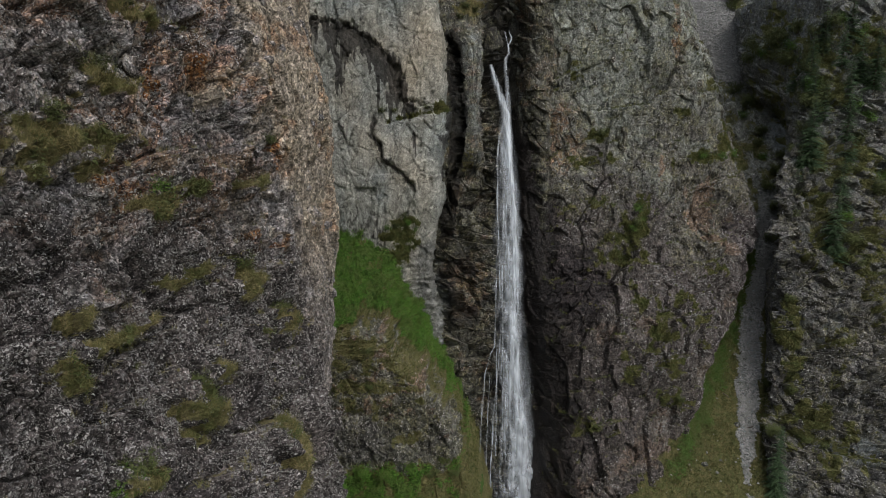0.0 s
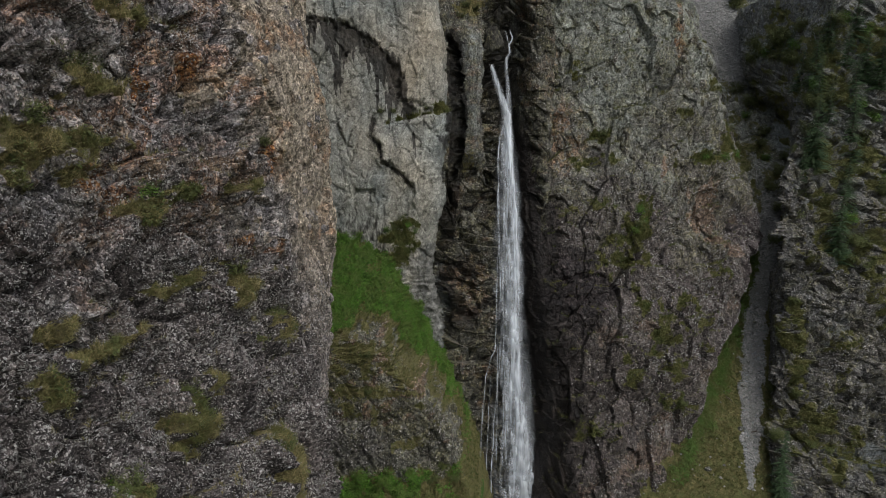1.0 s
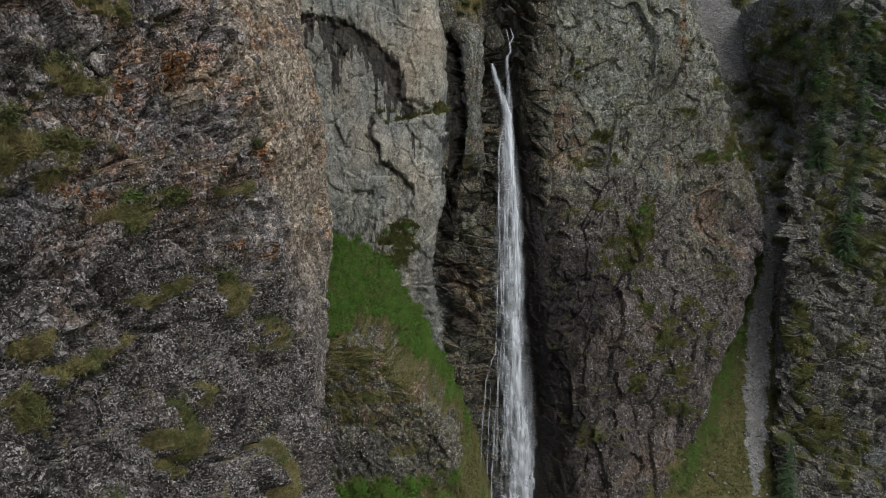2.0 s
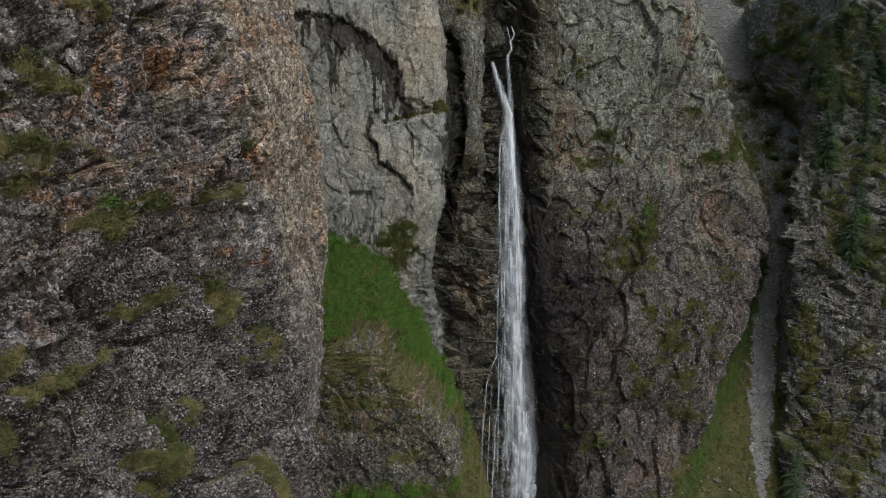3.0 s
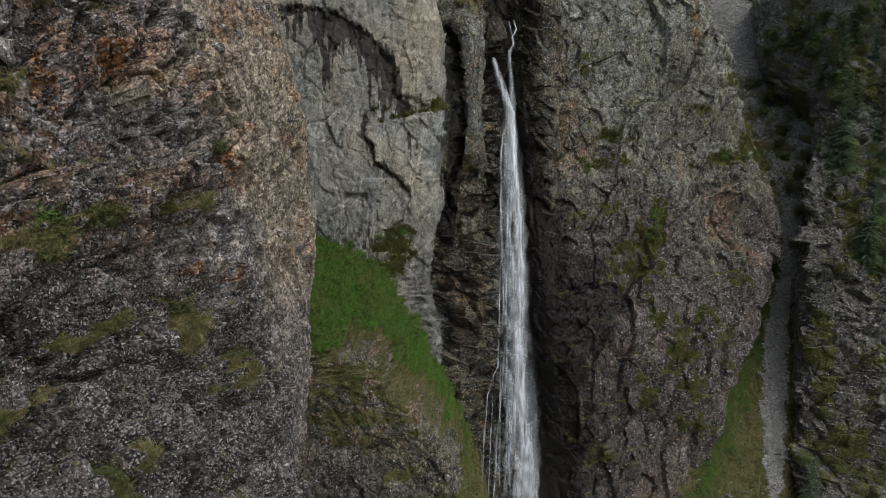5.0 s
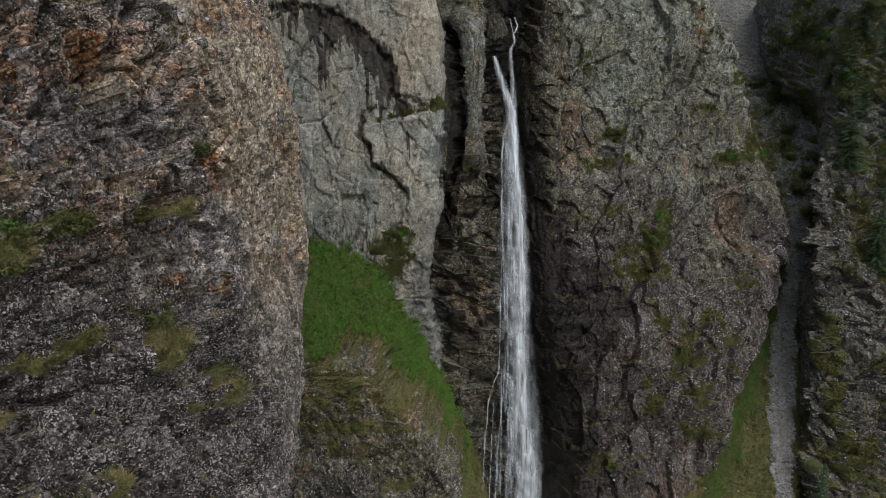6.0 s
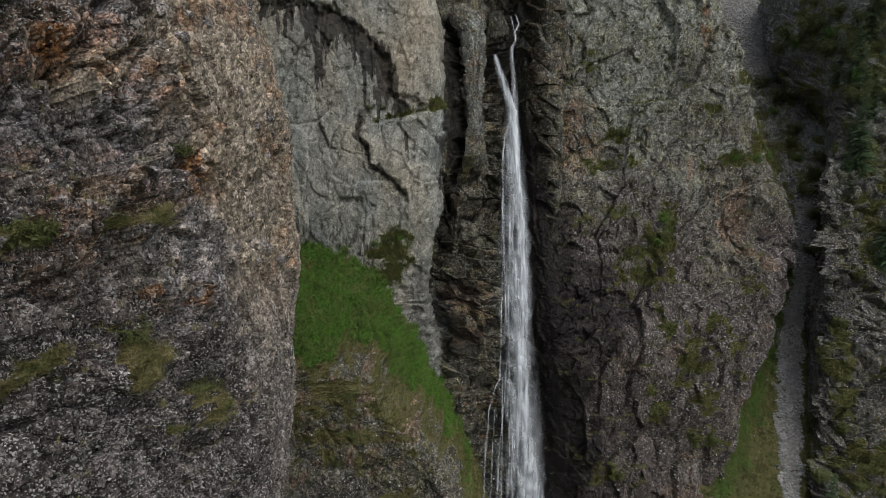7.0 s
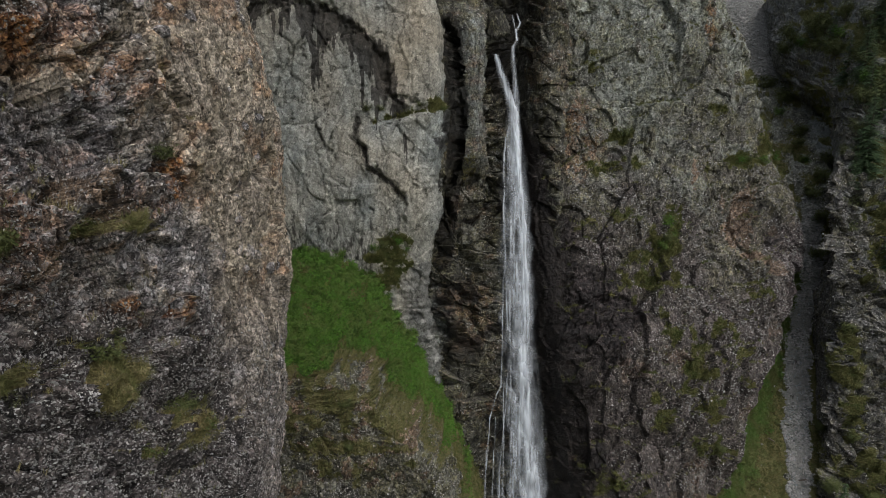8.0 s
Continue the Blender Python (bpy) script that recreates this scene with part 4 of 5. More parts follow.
def ribbon(name, line, material, bulge=0.35, rough=0.25, seed=1, across=9, step=0.35):
    """A falling sheet of water along (z, x, y, half width) places: rounded towards its front, frayed at its rims."""
    z, x, y, w = (np.array(k, float) for k in zip(*line))
    order = np.argsort(z)
    zs = np.arange(z.min(), z.max() + step * 0.5, step)
    cx, cy, cw = (np.interp(zs, z[order], k[order]) for k in (x, y, w))
    s = np.linspace(-1, 1, across)
    S, Z = np.meshgrid(s, zs)
    W = cw[:, None] * (1 + rough * fbm(S * 0.8 + seed, Z / 3.0, 200 + seed, 3))
    X = cx[:, None] + S * W + 0.12 * fbm(S * 2, Z / 2.2, 210 + seed, 3)
    Y = cy[:, None] - bulge * W * (1 - S ** 2) + 0.25 * fbm(S * 3, Z / 1.6, 220 + seed, 3) * cw[:, None]
    cover = np.clip((1 - np.abs(S)) * 1.5, 0, 1) ** 1.4 * np.clip((zs.max() - Z) / 0.4 + 0.6, 0, 1)
    return mesh_of(name, np.stack([X, Y, Z], -1).reshape(-1, 3), grid_quads(*S.shape), material, cover=cover)


def fall_y(z):
    return 81 + 0.19 * (z - 20)


fall = tagged(new("waterfall"), "tall narrow white waterfall dropping down a dark wet cleft", "waterfall")
F = fall_y
part("left_jet", ribbon("left_jet", [(60.0, 12.6, F(60), 0.24), (58, 13.1, F(58) - .4, 0.42), (55.5, 14.0, F(55.5) - .5, 0.55), (53.4, 14.7, F(53.4) - .5, 0.65), (50, 15.0, F(50) - .5, 0.7), (46, 15.1, F(46) - .3, 0.6)], WATER, seed=2), fall, "bright jet leaping from the lip")
part("right_stream", ribbon("right_stream", [(64.6, 15.3, F(64) + .6, 0.08), (63.6, 15.7, F(63.6) + .4, 0.12), (62.6, 15.1, F(62.6) + .2, 0.16), (61.6, 15.2, F(61.8), 0.22), (60.8, 14.7, F(60.8), 0.3), (57, 14.9, F(57), 0.36), (53, 15.0, F(53), 0.5), (49, 15.1, F(49), 0.6)], SHEET, seed=3), fall)
part("feeder_stream", ribbon("feeder_stream", [(64.8, 14.7, F(64) + .7, 0.07), (63.2, 15.0, F(63.2) + .4, 0.1), (62.2, 15.2, F(62.2) + .2, 0.14)], SHEET, seed=9), fall)
part("core", ribbon("core", [(54, 14.8, F(54) - .5, 0.45), (47, 15.1, F(47) - .5, 0.6), (40, 15.6, F(40) - .5, 0.75), (32, 15.9, F(32) - .5, 0.85), (24, 15.6, F(24) - .6, 0.95), (16, 16.0, F(16) - .7, 1.15), (8, 16.8, F(8) - .8, 1.7), (-3, 17.4, F(-3) - .8, 1.7)], WATER, seed=4, across=13), fall)
part("main_sheet", ribbon("main_sheet", [(53, 14.7, F(53), 0.8), (47, 14.9, F(47), 1.3), (38, 15.3, F(38), 1.8), (30, 15.4, F(30), 1.9), (23, 15.1, F(23), 2.0), (16, 15.8, F(16), 2.5), (9, 16.3, F(9), 3.1), (-3, 17.2, F(-3), 3.8)], SHEET, seed=8, across=19), fall)
part("veil", ribbon("veil", [(51, 14.8, F(51) + .4, 1.1), (44, 14.8, F(44) + .4, 1.9), (34, 15.0, F(34) + .4, 2.2), (22, 15.0, F(22) + .4, 2.7), (10, 15.3, F(10) + .4, 3.6), (-3, 16.0, F(-3) + .4, 4.4)], SPRAY, seed=5, across=17), fall)
for k, line in enumerate(([(52.4, 14.4, F(52.4), 0.2), (50, 13.8, F(50), 0.34), (47, 13.5, F(47), 0.42), (40, 13.6, F(40), 0.5), (34, 13.7, F(34), 0.45), (28, 13.8, F(28), 0.3)], [(38, 13.6, F(38), 0.12), (30, 13.3, F(30), 0.2), (24, 13.0, 81, 0.2), (21.5, 12.9, 80.6, 0.18)],
                          [(21.8, 12.9, 80.5, 0.16), (20.6, 12.3, 80.3, 0.22), (18, 11.7, 80.2, 0.2), (12, 11.2, 79.6, 0.3), (4, 10.9, 78.6, 0.45), (-3, 10.8, 77.6, 0.6)], [(25, 13.8, 80.8, 0.14), (19, 13.5, 80.4, 0.2), (12, 12.9, 79.7, 0.22), (4, 12.5, 78.8, 0.35), (-3, 12.4, 78.0, 0.5)],
                          [(33, 14.0, 82.6, 0.1), (26, 14.0, 81.4, 0.16), (18, 14.2, 80.2, 0.2), (10, 14.0, 79, 0.3)], [(18, 12.3, 80.2, 0.06), (11, 12.0, 79.6, 0.1), (3, 11.8, 78.7, 0.15)], [(22, 13.2, 80.6, 0.08), (15, 13.3, 80, 0.12), (6, 13.2, 79, 0.2)])):
    part("side_strand", ribbon("side_strand", [(z, x, y, w * 0.42) for z, x, y, w in line], SHEET, seed=20 + k, rough=0.9, across=7), fall)


# ---- growth and loose stones ----
rng = np.random.default_rng(7)


# the stretch of each face that is grown over and strewn
WINDOW = {"left": (13, 51, 22, 64), "back": (-15, 10, 18, 70), "chute": (0, 24, 0, 70), "right": (16, 62, 0, 73), "far": (44, 83, 0, 73), "mound": (-11, 14, 8, 43), "gully": (27, 84, 1, 82)}


def spots_on(key, chance, count, stray=0.07):
    """Chance places on a rock face, more where the mask is strong: places and normals."""
    P, N, masks, U, V, keep = SHEETS[key]
    u0, u1, v0, v1 = WINDOW[key]
    w = (chance(masks, U, V, P, N) * keep * (U > u0) * (U < u1) * (V > v0) * (V < v1)).ravel()
    w = w * np.linalg.norm(np.cross(np.gradient(P, axis=1), np.gradient(P, axis=0)), axis=-1).ravel()
    pick = rng.choice(w.size, count, p=w / w.sum())
    jit, n = rng.uniform(-stray, stray, (count, 3)), N.reshape(-1, 3)[pick]
    return P.reshape(-1, 3)[pick] + jit - n * (jit * n).sum(-1, keepdims=True), n


def unit(v):
    return v / (np.linalg.norm(v, axis=-1, keepdims=True) + 1e-9)


def blades(P, N, per, long, wide, droop=0.5, spread=0.7):
    """Tufts of bent blades: two triangles' worth of corners each, as arrays of corners and triangles."""
    n = len(P) * per
    P, N = np.repeat(P, per, 0), np.repeat(N, per, 0)
    size = np.repeat(rng.uniform(0.6, 1.4, len(P) // per), per)[:, None]
    way = unit(np.array([0, 0, 0.9]) + 0.6 * N + rng.normal(0, spread, (n, 3)))
    side = unit(np.cross(way, rng.normal(0, 1, (n, 3))))
    L = rng.uniform(0.6, 1.2, (n, 1)) * long * size
    W = rng.uniform(0.6, 1.3, (n, 1)) * wide
    base = P + rng.normal(0, long * 0.25, (n, 3)) * (1 - 0.6 * np.abs(N))
    knee = base + way * L * 0.6
    tip = knee + unit(way + (N - np.array([0, 0, 1.0])) * droop) * L * 0.5
    co = np.stack([base - side * W * 0.5, base + side * W * 0.5, knee + side * W * 0.4, tip, knee - side * W * 0.4], 1).reshape(-1, 3)
    k = np.arange(n)[:, None] * 5
    tris = np.concatenate([k + [0, 1, 2], k + [0, 2, 4], k + [4, 2, 3]], 0)
    return co, tris


def leaves(P, N, per, size, lift=0.25):
    """Clumps of small pointed leaves."""
    n = len(P) * per
    P, N = np.repeat(P, per, 0), np.repeat(N, per, 0)
    up = unit(N * 0.7 + np.array([0, 0, 1.0]) + rng.normal(0, 0.45, (n, 3)))
    a = unit(np.cross(up, rng.normal(0, 1, (n, 3))))
    b = np.cross(up, a)
    s = rng.uniform(0.5, 1.3, (n, 1)) * size
    c = P + rng.normal(0, size * 0.9, (n, 3)) + up * rng.uniform(0, lift, (n, 1))
    co = np.stack([c - a * s, c + b * s * 0.45 + up * s * 0.12, c + a * s - up * s * 0.15, c - b * s * 0.45 + up * s * 0.12], 1).reshape(-1, 3)
    k = np.arange(n)[:, None] * 4
    return co, k + [0, 1, 2, 3]


def growth(name, arrays, material, label, category):
    ob = mesh_of(name, *arrays, material, smooth=False)
    return tagged(ob, label, category, kind="stuff")


def turf(m, U, V, P, N):
    return np.clip(m["grass"] - 0.35, 0, 1) * (1 - m.get("herb", 0) * 0.7)


growth("cliff_grass", blades(*spots_on("left", turf, 6500), 10, 0.30, 0.016, 0.9, 0.6), GRASS, "dry yellow-green grass tufts hanging on the rock wall", "grass")
growth("cliff_grass", blades(*spots_on("right", turf, 10000), 6, 0.32, 0.045, 0.7), SLOPE_GRASS, "olive grass tufts on the rock buttress", "grass")
growth("cliff_grass", blades(*spots_on("far", turf, 9000), 6, 0.34, 0.05, 0.7), SLOPE_GRASS, "olive grass and moss on the bedded slope", "grass")
growth("cliff_grass", blades(*spots_on("mound", turf, 6000), 6, 0.30, 0.04, 0.7), SLOPE_GRASS, "dry grass on the mossy rock spur", "grass")
growth("cliff_grass", blades(*spots_on("back", turf, 2200), 6, 0.36, 0.045, 0.6), SLOPE_GRASS, "grass tufts on a ledge of the pale wall", "grass")
growth("gully_grass", blades(*spots_on("gully", lambda m, U, V, P, N: m["grass"] * (U < 66) * (V > 2), 11000, 0.2), 6, 0.34, 0.045, 0.5), GULLY_GRASS, "short yellow-green grass on the steep gully floor", "grass")
growth("green_herbs", leaves(*spots_on("mound", lambda m, U, V, P, N: m["herb"], 20000, 0.12), 5, 0.13, 0.32), HERB, "lush bright green leafy herbs on the rock spur", "herbs")
growth("green_herbs", leaves(*spots_on("gully", lambda m, U, V, P, N: m["herb"], 4000, 0.2), 6, 0.17, 0.3), GULLY_HERB, "bright green herbs along the edge of the scree", "herbs")
growth("rock_fern", leaves(*spots_on("left", lambda m, U, V, P, N: np.clip(m["grass"] - 0.5, 0, 1) * (fbm(U, V, 90, 2) > 0.25), 900), 8, 0.09, 0.2), SHRUB, "small green leafy plants rooted in the rock wall", "plants")


def stones(P, N, size):
    """Angular stones of eight faces each."""
    n = len(P)
    s = size * rng.uniform(0.4, 1.0, (n, 1)) ** 1.5 * 1.6
    ax = np.array([[1, 0, 0], [0, 1, 0], [-1, 0, 0], [0, -1, 0], [0, 0, 0.7], [0, 0, -0.7]])
    co = ax[None] * rng.uniform(0.55, 1.2, (n, 6, 1)) + rng.normal(0, 0.16, (n, 6, 3))
    turn = rng.uniform(0, 6.28, n)
    c, sn = np.cos(turn)[:, None], np.sin(turn)[:, None]
    co = np.stack([co[..., 0] * c - co[..., 1] * sn, co[..., 0] * sn + co[..., 1] * c, co[..., 2]], -1)
    co = (co * s[:, None] + P[:, None] + N[:, None] * s[:, None] * 0.25).reshape(-1, 3)
    f = np.array([[0, 1, 4], [1, 2, 4], [2, 3, 4], [3, 0, 4], [1, 0, 5], [2, 1, 5], [3, 2, 5], [0, 3, 5]])
    return co, (np.arange(n)[:, None, None] * 6 + f).reshape(-1, 3)


growth("scree", stones(*spots_on("gully", lambda m, U, V, P, N: m["scree"] ** 2 + 0.006, 30000, 0.24), 0.17), STONES, "grey angular scree stones lying in the gully", "scree")
growth("rock_chips", stones(*spots_on("left", lambda m, U, V, P, N: np.clip(1 - m["grass"], 0, 1) * np.clip(fbm(U / 2, V / 2, 91, 3) + 0.2, 0, 1) * (U > 14) * (1 - m["pale"]), 9000), 0.055), STONES, "pale lichen-covered stones set in the rock wall", "stones")
growth("rock_chips", stones(*spots_on("right", lambda m, U, V, P, N: np.clip(1 - m["grass"] - 2 * m["wet"], 0, 1) * np.clip(fbm(U / 3, V / 3, 92, 3), 0, 1), 5000), 0.13), STONES, "pale stones in the brown rock face", "stones")
growth("rock_chips", stones(*spots_on("far", lambda m, U, V, P, N: np.clip(1 - m["grass"], 0, 1) * np.clip(fbm(U / 3, V / 3, 93, 3), 0, 1), 5000), 0.13), STONES, "pale stones in the bedded rock", "stones")


def on(key, u, v):
    """The place on a rock face nearest to (u, v)."""
    P, N, masks, U, V, keep = SHEETS[key]
    i, j = np.abs(V[:, 0] - v).argmin(), np.abs(U[0] - u).argmin()
    return P[i, j], N[i, j]


# ---- shrubs and trees ----
def tube(line, radii, sides=6):
    """A tapered limb along places."""
    line, co = np.array(line, float), []
    for k, (p, r) in enumerate(zip(line, radii)):
        d = unit(line[min(k + 1, len(line) - 1)] - line[max(k - 1, 0)])
        a = unit(np.cross(d, [0.3, 0.9, 0.1]))
        b = np.cross(d, a)
        ang = np.arange(sides) / sides * 2 * np.pi
        co.append(p + r * (np.cos(ang)[:, None] * a + np.sin(ang)[:, None] * b))
    quads = [[k * sides + i, k * sides + (i + 1) % sides, (k + 1) * sides + (i + 1) % sides, (k + 1) * sides + i] for k in range(len(line) - 1) for i in range(sides)]
    return np.concatenate(co), np.array(quads)


def joined(pieces):
    co, faces, k = [], [], 0
    for c, f in pieces:
        co.append(c)
        faces.append(f + k)
        k += len(c)
    return np.concatenate(co), np.concatenate(faces)


def shrub(label, size, tone, thick=260):
    root = tagged(new("shrub"), label, "shrub")
    limbs, tips = [], []
    for k in range(9):
        a = rng.uniform(0, 6.28)
        reach, high = rng.uniform(0.3, 0.75) * size, rng.uniform(0.35, 0.9) * size
        end = np.array([math.cos(a) * reach, math.sin(a) * reach, high])
        limbs.append(tube([(0, 0, -0.1), end * 0.5 + rng.normal(0, 0.05, 3), end], [0.035 * size, 0.022 * size, 0.008 * size], 5))
        tips.append(end)
        tips.append(end * 0.6)
    part("stem", mesh_of("stem", *joined(limbs), BARK), root)
    heart = np.array(tips)[rng.integers(0, len(tips), thick)] + rng.normal(0, 0.2 * size, (thick, 3))
    heart[:, 2] = np.abs(heart[:, 2])
    part("foliage", mesh_of("foliage", *leaves(heart, unit(heart), 6, 0.045 + 0.03 * size, 0.1), tone, smooth=False), root)
    return root


def spruce(label, high, wide, needles=NEEDLES, bare=0.06):
    root = tagged(new("spruce_tree"), label, "tree", "spruces on the slope")
    part("trunk", mesh_of("trunk", *tube([(0, 0, -0.6), (0.05, 0, high * 0.3), (-0.04, 0.03, high * 0.65), (0, 0, high)], [0.02 * high, 0.016 * high, 0.009 * high, 0.02], 8), BARK), root)
    co, faces, k = [], [], 0
    z = high * bare
    while z < high * 0.985:
        f = 1 - z / high
        reach = wide * 0.5 * (f ** 0.8) * rng.uniform(0.75, 1.15) + 0.12
        for _ in range(max(5, int(10 * f + 5))):
            a = rng.uniform(0, 6.28)
            out = np.array([math.cos(a), math.sin(a), 0])
            r = reach * rng.uniform(0.65, 1.15)
            steps = max(4, int(r / 0.2))
            q = np.linspace(0.08, 1, steps)[:, None]
            mid = np.array([0, 0, z + rng.uniform(-0.2, 0.2)]) + out * r * q + np.array([0, 0, 1]) * (0.10 * r * q - rng.uniform(0.25, 0.6) * r * q ** 2)
            side = np.array([-out[1], out[0], 0])
            w = (0.12 * r * (1.15 - q) + 0.06) * rng.uniform(0.7, 1.3, (steps, 1))
            hang = np.array([0, 0, -1]) * w * rng.uniform(0.5, 1.1, (steps, 1))
            lf, rt = mid + side * w * 1.2 + hang - out * w * 0.3, mid - side * w * 1.2 + hang - out * w * 0.3
            fore = mid + out * w * 1.3 + hang * 0.3
            co.append(np.stack([mid, lf, fore, rt], 1).reshape(-1, 3))
            i = np.arange(steps)[:, None] * 4 + k
            faces += [i + [0, 1, 2], i + [0, 2, 3]]
            k += steps * 4
        z += 0.26 + 0.16 * f * rng.uniform(0.6, 1.4)
    part("crown", mesh_of("crown", np.concatenate(co), np.concatenate(faces), needles, smooth=False), root)
    return root


def stand(ob, key, u, v, sink=0.15, scale=1.0, lean=0.0, turn=None):
    p, n = on(key, u, v)
    p = p - n * sink
    spin = turn if turn is not None else rng.uniform(0, 360)
    ob.matrix_basis = pose(*p, 0, lean, spin) @ Matrix.Diagonal((scale, scale, scale, 1))


for u, v, high, wide, lean in ((61.8, 45.8, 11.5, 5.4, 1), (68.5, 46.5, 12.0, 4.4, -1), (63.6, 32.6, 12.5, 5.0, 0), (66.5, 63.5, 8.5, 3.8, 1), (72.5, 58.5, 8.0, 4.4, 1), (69.0, 60.5, 7.5, 3.4, 0), (62.0, 49.0, 6.0, 3.0, 2), (60.2, 44.0, 5.5, 2.8, 2), (60.5, 57.0, 7.5, 3.6, 1), (63.2, 58.0, 9.0, 4.0, 0), (70.0, 54.5, 9.0, 4.0, -1), (74.0, 57.5, 10.0, 4.4, 0), (72.0, 65.5, 8.0, 4.0, 1), (66.0, 40.0, 8.0, 3.6, 0)):
    stand(spruce("dark green spruce tree rooted on the rocky slope", high, wide), "far", u, v, 0.3, 1, lean)
for u, v, high, wide in ((64.0, 54.0, 8.0, 3.6), (60.6, 63.6, 5.5, 3.4), (58.4, 65.0, 5.0, 3.2), (65.2, 52.5, 6.0, 3.0)):
    stand(spruce("dark green spruce tree on the rock bank above the scree", high, wide), "far", u, v, 0.3, 1, 0)
stand(spruce("dark green spruce tree at the foot of the gully", 11.5, 4.6), "far", 48.9, 2.6, 0.2, 1, 1)

MOULDS = [shrub("low green shrub growing on a rock ledge", 1.0, SHRUB, 300), shrub("bright green leafy shrub on a rock ledge", 1.1, HERB, 300), shrub("dark green bush on the steep slope", 1.6, SHRUB, 420)]
PLACES = {
    "left": [(29.3, 57.3, 0, .6), (27.0, 54.2, 0, .8), (27.9, 54.3, 1, .5), (27.5, 49.0, 1, .7), (21.2, 38.6, 0, .9), (20.6, 38.3, 1, .7), (30.0, 35.6, 0, .8), (29.2, 33.9, 0, .9), (35.9, 41.0, 0, .8), (32.8, 44.6, 0, .8), (24.2, 52.2, 0, .8), (25.4, 51.6, 0, .7), (23.4, 51.4, 0, .6), (26.6, 40.4, 0, .6), (25.9, 39.0, 0, .6), (37.6, 51.0, 0, .6)],
    "right": [(30.2, 50.5, 0, 1.2), (29.4, 50.3, 0, 0.8), (46.8, 46.8, 1, 0.9), (48.5, 46.9, 0, 1.0), (50.0, 46.6, 1, 0.9), (34.6, 39.2, 1, 1.0), (35.4, 38.0, 1, 0.9), (34.0, 37.6, 0, 0.9), (33.4, 36.6, 1, 0.7), (53.5, 51, 0, 1.0), (54.0, 47, 1, 1.0), (43.3, 54, 0, 0.7), (38.0, 15.0, 0, 0.7)],
    "far": [(62.0, 51, 2, 1.0), (61.0, 48, 2, 1.1), (60.0, 42, 2, 1.2), (58.6, 39, 2, 1.0), (63.5, 55, 2, 1.3), (65, 58, 2, 1.3), (66, 62, 2, 1.4), (66.5, 58, 2, 1.2), (68, 64, 2, 1.3), (71, 55, 1, 1.6), (73, 53, 1, 1.5), (70.5, 50, 2, 1.2), (73.5, 44, 1, 1.6), (72, 42, 2, 1.4), (65.5, 38, 1, 1.2), (66.5, 35, 2, 1.2), (64.8, 33, 1, 1.1), (67.4, 32, 2, 1.0),
            (64.5, 60, 2, 1.2), (66.5, 66, 2, 1.2), (68.5, 67, 2, 1.3), (70, 68, 1, 1.3), (74, 66, 1, 1.6), (55.2, 27.5, 2, .7), (50.3, 15.0, 0, 1.0), (49.6, 13.4, 2, .9), (50.4, 10.5, 2, 1.0), (53.2, 16, 0, .9), (55, 10, 0, 1.0), (58, 9, 0, 1.0), (67, 45.0, 2, 1.0), (62, 45.0, 0, 1.0), (75, 60, 2, 1.4),
            (54.6, 66.4, 2, 1.5), (55.6, 65, 2, 1.3), (53.6, 63.5, 2, 1.3), (59, 65.4, 2, 1.6), (60.6, 66, 2, 1.6), (62, 64.6, 1, 1.4), (58.2, 63, 2, 1.4), (61, 62, 2, 1.5), (52.8, 51, 2, 1.4), (53.2, 48.8, 2, 1.5), (53.4, 53.4, 2, 1.2), (64, 57.5, 1, 1.4), (65, 55.4, 2, 1.4), (56.4, 64, 1, 1.3), (63.4, 67.5, 2, 1.4)],
    "mound": [ (3.5, 12.5, 0, 1.1), (1.0, 13.0, 1, 1.0), (-4.6, 12.4, 1, 1.2), (-2.0, 12.0, 1, 1.0), (6.2, 12.6, 0, 1.0), (8.2, 17.5, 1, .8), (4.8, 13.6, 0, .9), (-4.0, 26.6, 0, .7), (-3.6, 22.5, 0, .6)],
    "back": [(-2.4, 53.3, 0, .8), (-0.8, 53.4, 0, .6), (3.8, 53.8, 0, .7), (1.0, 38.2, 1, .8), (-0.6, 38.0, 0, .8), (2.0, 37.4, 1, .7), (0.2, 39.4, 0, .7), (-1.8, 37.6, 1, .7)],
    "chute": [(9.4, 68.0, 0, 1.0), (10.6, 67.6, 0, .8), (8.6, 66.6, 0, .7)],
    "gully": [(62.6, 38, 2, 1.0), (63.0, 41, 2, 1.0), (61.0, 33.0, 2, .9), (65.0, 43.5, 2, 1.1), (66.2, 45.5, 2, 1.2), (65.4, 48, 0, 1.2), (66.6, 50, 2, 1.2), (66.0, 53, 1, 1.1), (67.4, 55, 2, 1.3), (66.8, 58, 0, 1.2), (68.6, 59, 2, 1.2), (64.6, 46, 1, 1.0), (78.5, 80, 2, 1.6), (80, 81.5, 2, 1.7), (77.8, 78, 2, 1.4)],
}
for key, rows in PLACES.items():
    for u, v, kind, size in rows:
        ob = copy_thing(MOULDS[kind], Matrix.Identity(4))
        stand(ob, key, u, v, 0.15, size)
for mould in MOULDS:
    for ob in (*mould.children_recursive, mould):
        bpy.data.objects.remove(ob)


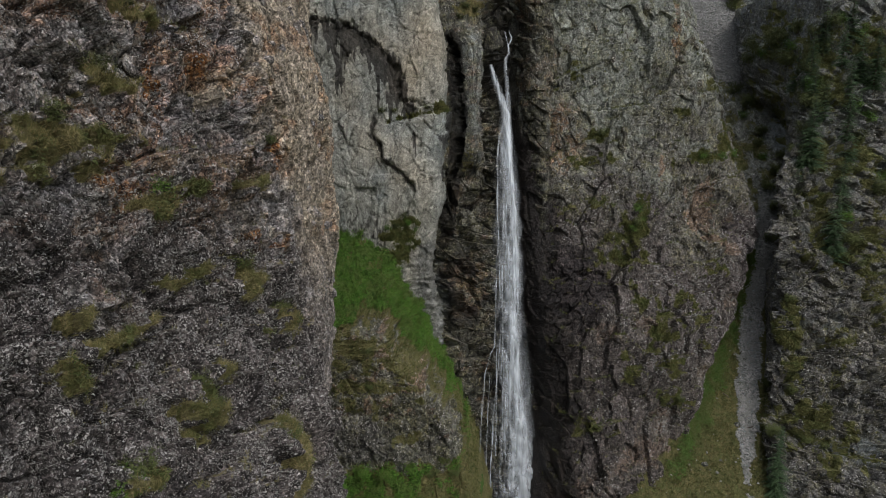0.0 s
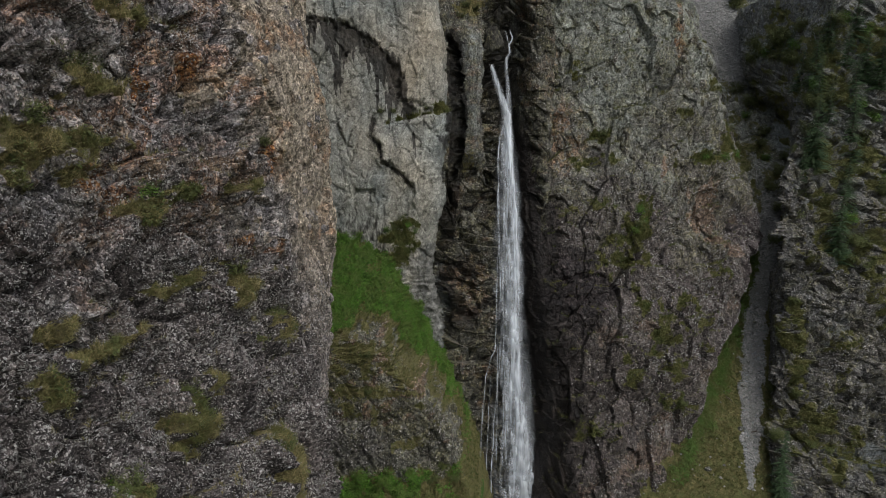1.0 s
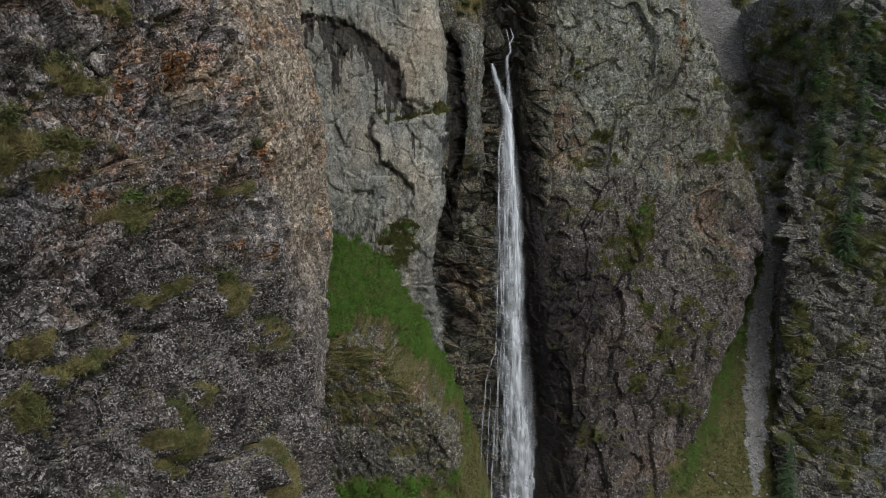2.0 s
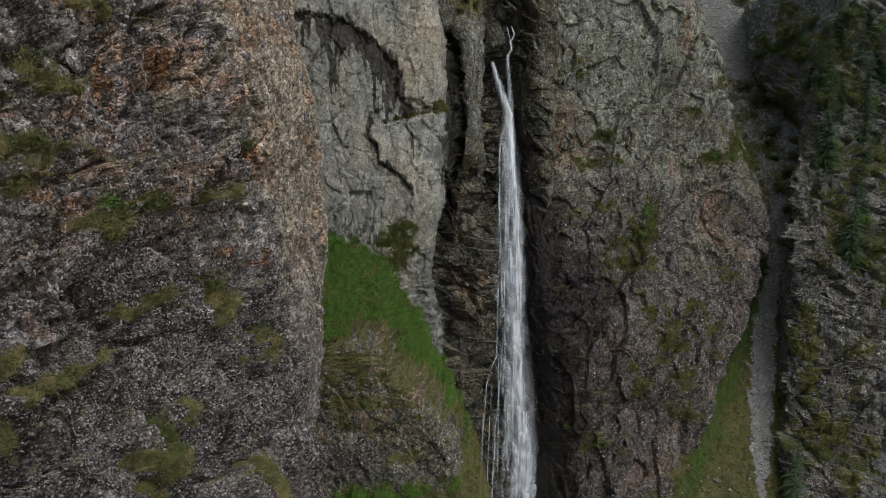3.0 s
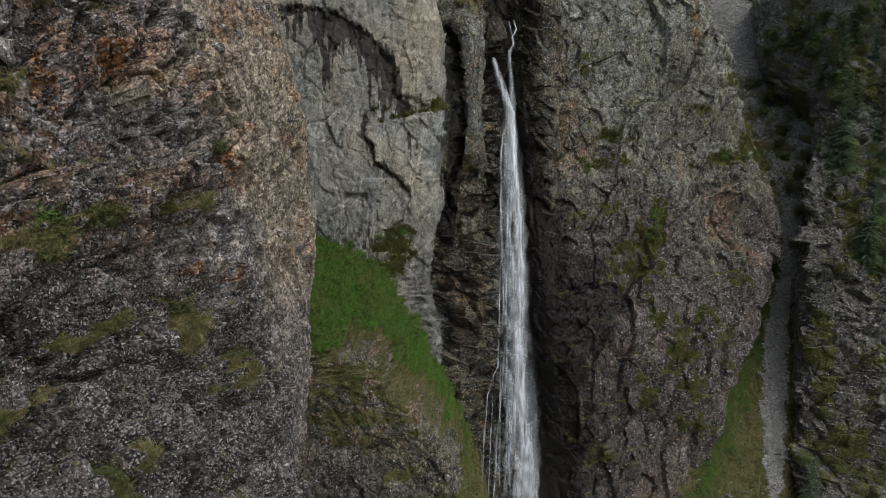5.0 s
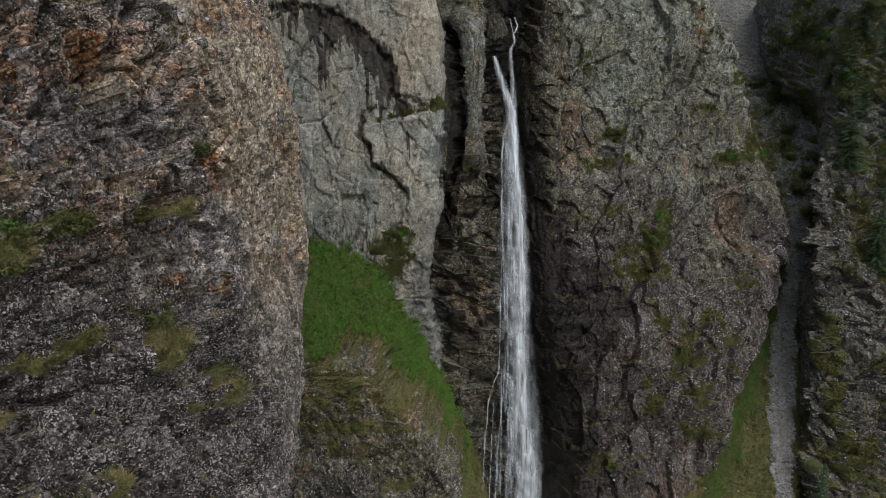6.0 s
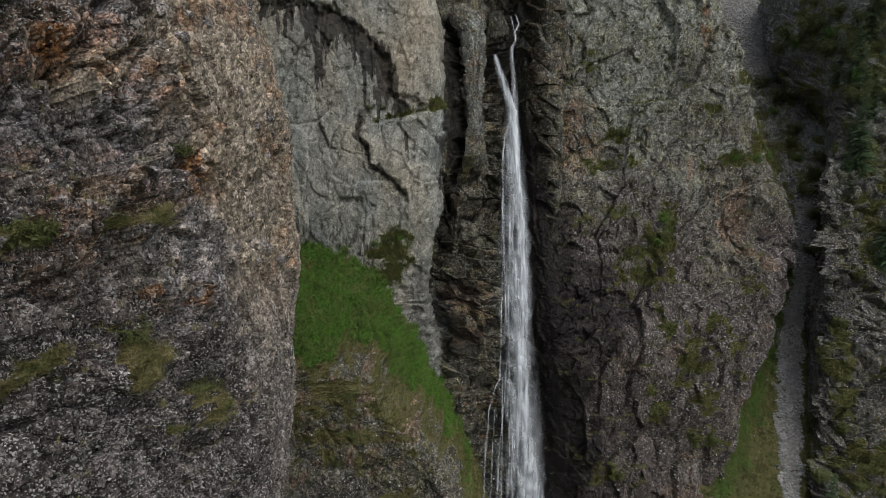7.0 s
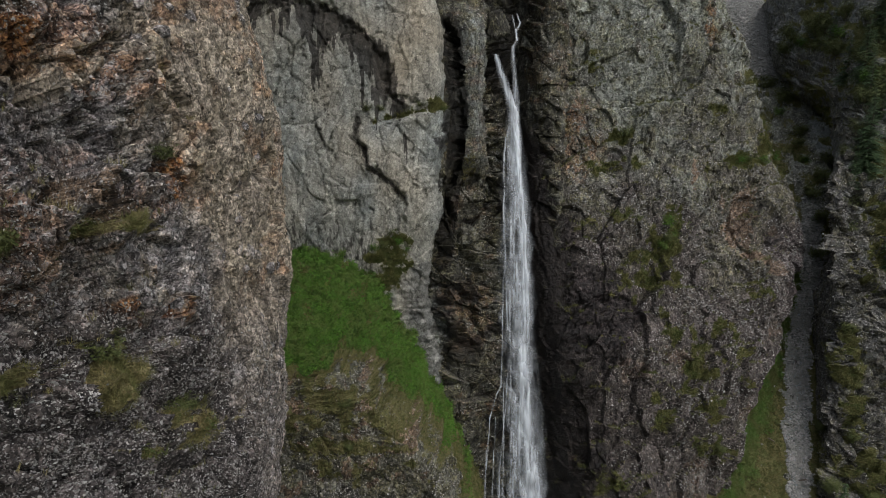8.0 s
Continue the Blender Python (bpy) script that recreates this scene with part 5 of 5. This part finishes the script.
# ---- loose boulders ----
def boulder(label, size, seed, material):
    """A weathered angular block: a sphere cut by chance planes, then roughened."""
    n = 26
    th, ph = np.meshgrid(np.linspace(0, 2 * np.pi, 2 * n), np.linspace(0.0, np.pi, n))
    d = np.stack([np.cos(th) * np.sin(ph), np.sin(th) * np.sin(ph), np.cos(ph)], -1)
    r = np.full(th.shape, 1.25)
    g = np.random.default_rng(seed)
    for _ in range(22):
        nrm = unit(g.normal(0, 1, 3))
        c = (d * nrm).sum(-1)
        r = np.where(c > 0.05, np.minimum(r, g.uniform(0.55, 1.0) / np.maximum(c, 0.05)), r)
    r = r * (1 + 0.12 * fbm(np.cos(th) * 3 + 7, ph * 3 + np.sin(th) * 2, 400 + seed, 4))
    co = (d * r[..., None] * np.array(size)).reshape(-1, 3)
    z = np.zeros(len(co))
    return tagged(mesh_of("boulder", co, grid_quads(*th.shape), material, basalt=z, grass=z, wet=z + (0.5 if material == ROCK_CHUTE else 0), pale=z, rust=z), label, "boulder")


for label, size, key, u, v, seed, mat in (("dark wet boulder wedged above the waterfall lip", (1.5, 1.6, 2.2), "chute", 13.3, 62.9, 1, ROCK_CHUTE), ("dark boulder jammed in the cleft over the waterfall", (1.8, 1.5, 1.4), "chute", 15.2, 67.6, 2, ROCK_CHUTE),
                                          ("grey boulder lying at the foot of the scree", (0.5, 0.6, 0.4), "gully", 47.0, 11.0, 3, SOIL), ("small grey boulder on the scree", (0.35, 0.4, 0.3), "gully", 49.8, 15.0, 4, SOIL),
                                          ("small grey boulder on the scree", (0.4, 0.3, 0.3), "gully", 51.6, 17.5, 5, SOIL), ("small grey boulder on the scree", (0.3, 0.4, 0.25), "gully", 55.0, 22.0, 6, SOIL), ("grey boulder on the grassy gully floor", (0.5, 0.4, 0.35), "gully", 40.5, 7.5, 7, SOIL)):
    p, n = on(key, u, v)
    boulder(label, size, seed, mat).matrix_basis = pose(*(p + n * size[2] * 0.25), 0, 0, 40 * seed)

# blocks of rock that stand proud of the faces, each a piece of its own
def block_mesh(seed):
    th, ph = np.meshgrid(np.linspace(0, 2 * np.pi, 8), np.linspace(0.05, np.pi - 0.05, 5))
    d = np.stack([np.cos(th) * np.sin(ph), np.sin(th) * np.sin(ph), np.cos(ph)], -1)
    g = np.random.default_rng(500 + seed)
    r = np.full(th.shape, 1.2)
    for _ in range(9):
        c = (d * unit(g.normal(0, 1, 3))).sum(-1)
        r = np.where(c > 0.05, np.minimum(r, g.uniform(0.6, 1.0) / np.maximum(c, 0.05)), r)
    co = (d * r[..., None] * g.uniform(0.7, 1.2, 3)).reshape(-1, 3)
    return co, grid_quads(*th.shape)


def proud_blocks(key, owner, material, count, size, where):
    shapes = []
    for k in range(7):
        co, q = block_mesh(k)
        z = np.zeros(len(co))
        shapes.append(mesh_of("rock_block", co, q, material, False, grass=z, wet=z, pale=z, rust=z, basalt=z))
    P, N = spots_on(key, where, count)
    for k in range(count):
        ob = shapes[k] if k < 7 else new("rock_block", shapes[k % 7].data)
        ob.parent = owner
        r = size * rng.uniform(0.5, 1.3)
        ob.matrix_basis = pose(*(P[k] - N[k] * r * 0.35), rng.uniform(-25, 25), rng.uniform(-25, 25), rng.uniform(0, 360)) @ Matrix.Diagonal((r, r, r * rng.uniform(0.8, 1.5), 1))


bare_rock = lambda m, U, V, P, N: np.clip(0.6 - m["grass"], 0, 1) * np.clip(fbm(U / 3, V / 3, 95, 3) + 0.1, 0, 1)
proud_blocks("left", CLIFF_LEFT, ROCK_LEFT, 220, 0.30, lambda m, U, V, P, N: bare_rock(m, U, V, P, N) * (m["basalt"] < 0.3) * (U > 16) * (U < 46) * (V > 28) * (V < 62))
proud_blocks("right", CLIFF_RIGHT, ROCK_RIGHT, 160, 0.5, lambda m, U, V, P, N: bare_rock(m, U, V, P, N) * (m["basalt"] < 0.15) * (m["wet"] < 0.1) * (V < 70))
proud_blocks("far", CLIFF_FAR, ROCK_FAR, 160, 0.55, lambda m, U, V, P, N: bare_rock(m, U, V, P, N) * (V > 2) * (V < 70) * (U > 52) * (U < 76))
proud_blocks("mound", SPUR, ROCK_MOUND, 90, 0.40, lambda m, U, V, P, N: bare_rock(m, U, V, P, N) * (V > 10) * (U > -10))

# fallen dead branches on the gully floor
for u, v, long, turn in ((47.3, 13.6, 2.6, 20), (51.5, 18.2, 1.8, 70), (48.6, 10.6, 1.6, 130)):
    p, n = on("gully", u, v)
    log = tagged(mesh_of("dead_branch", *tube([(-long / 2, 0, 0), (0, 0.1, 0.06), (long / 2, -0.05, 0.1)], [0.09, 0.07, 0.03], 7), BARK), "bleached dead branch lying on the gully floor", "branch")
    log.matrix_basis = pose(*(p + n * 0.1), 0, 35, turn)
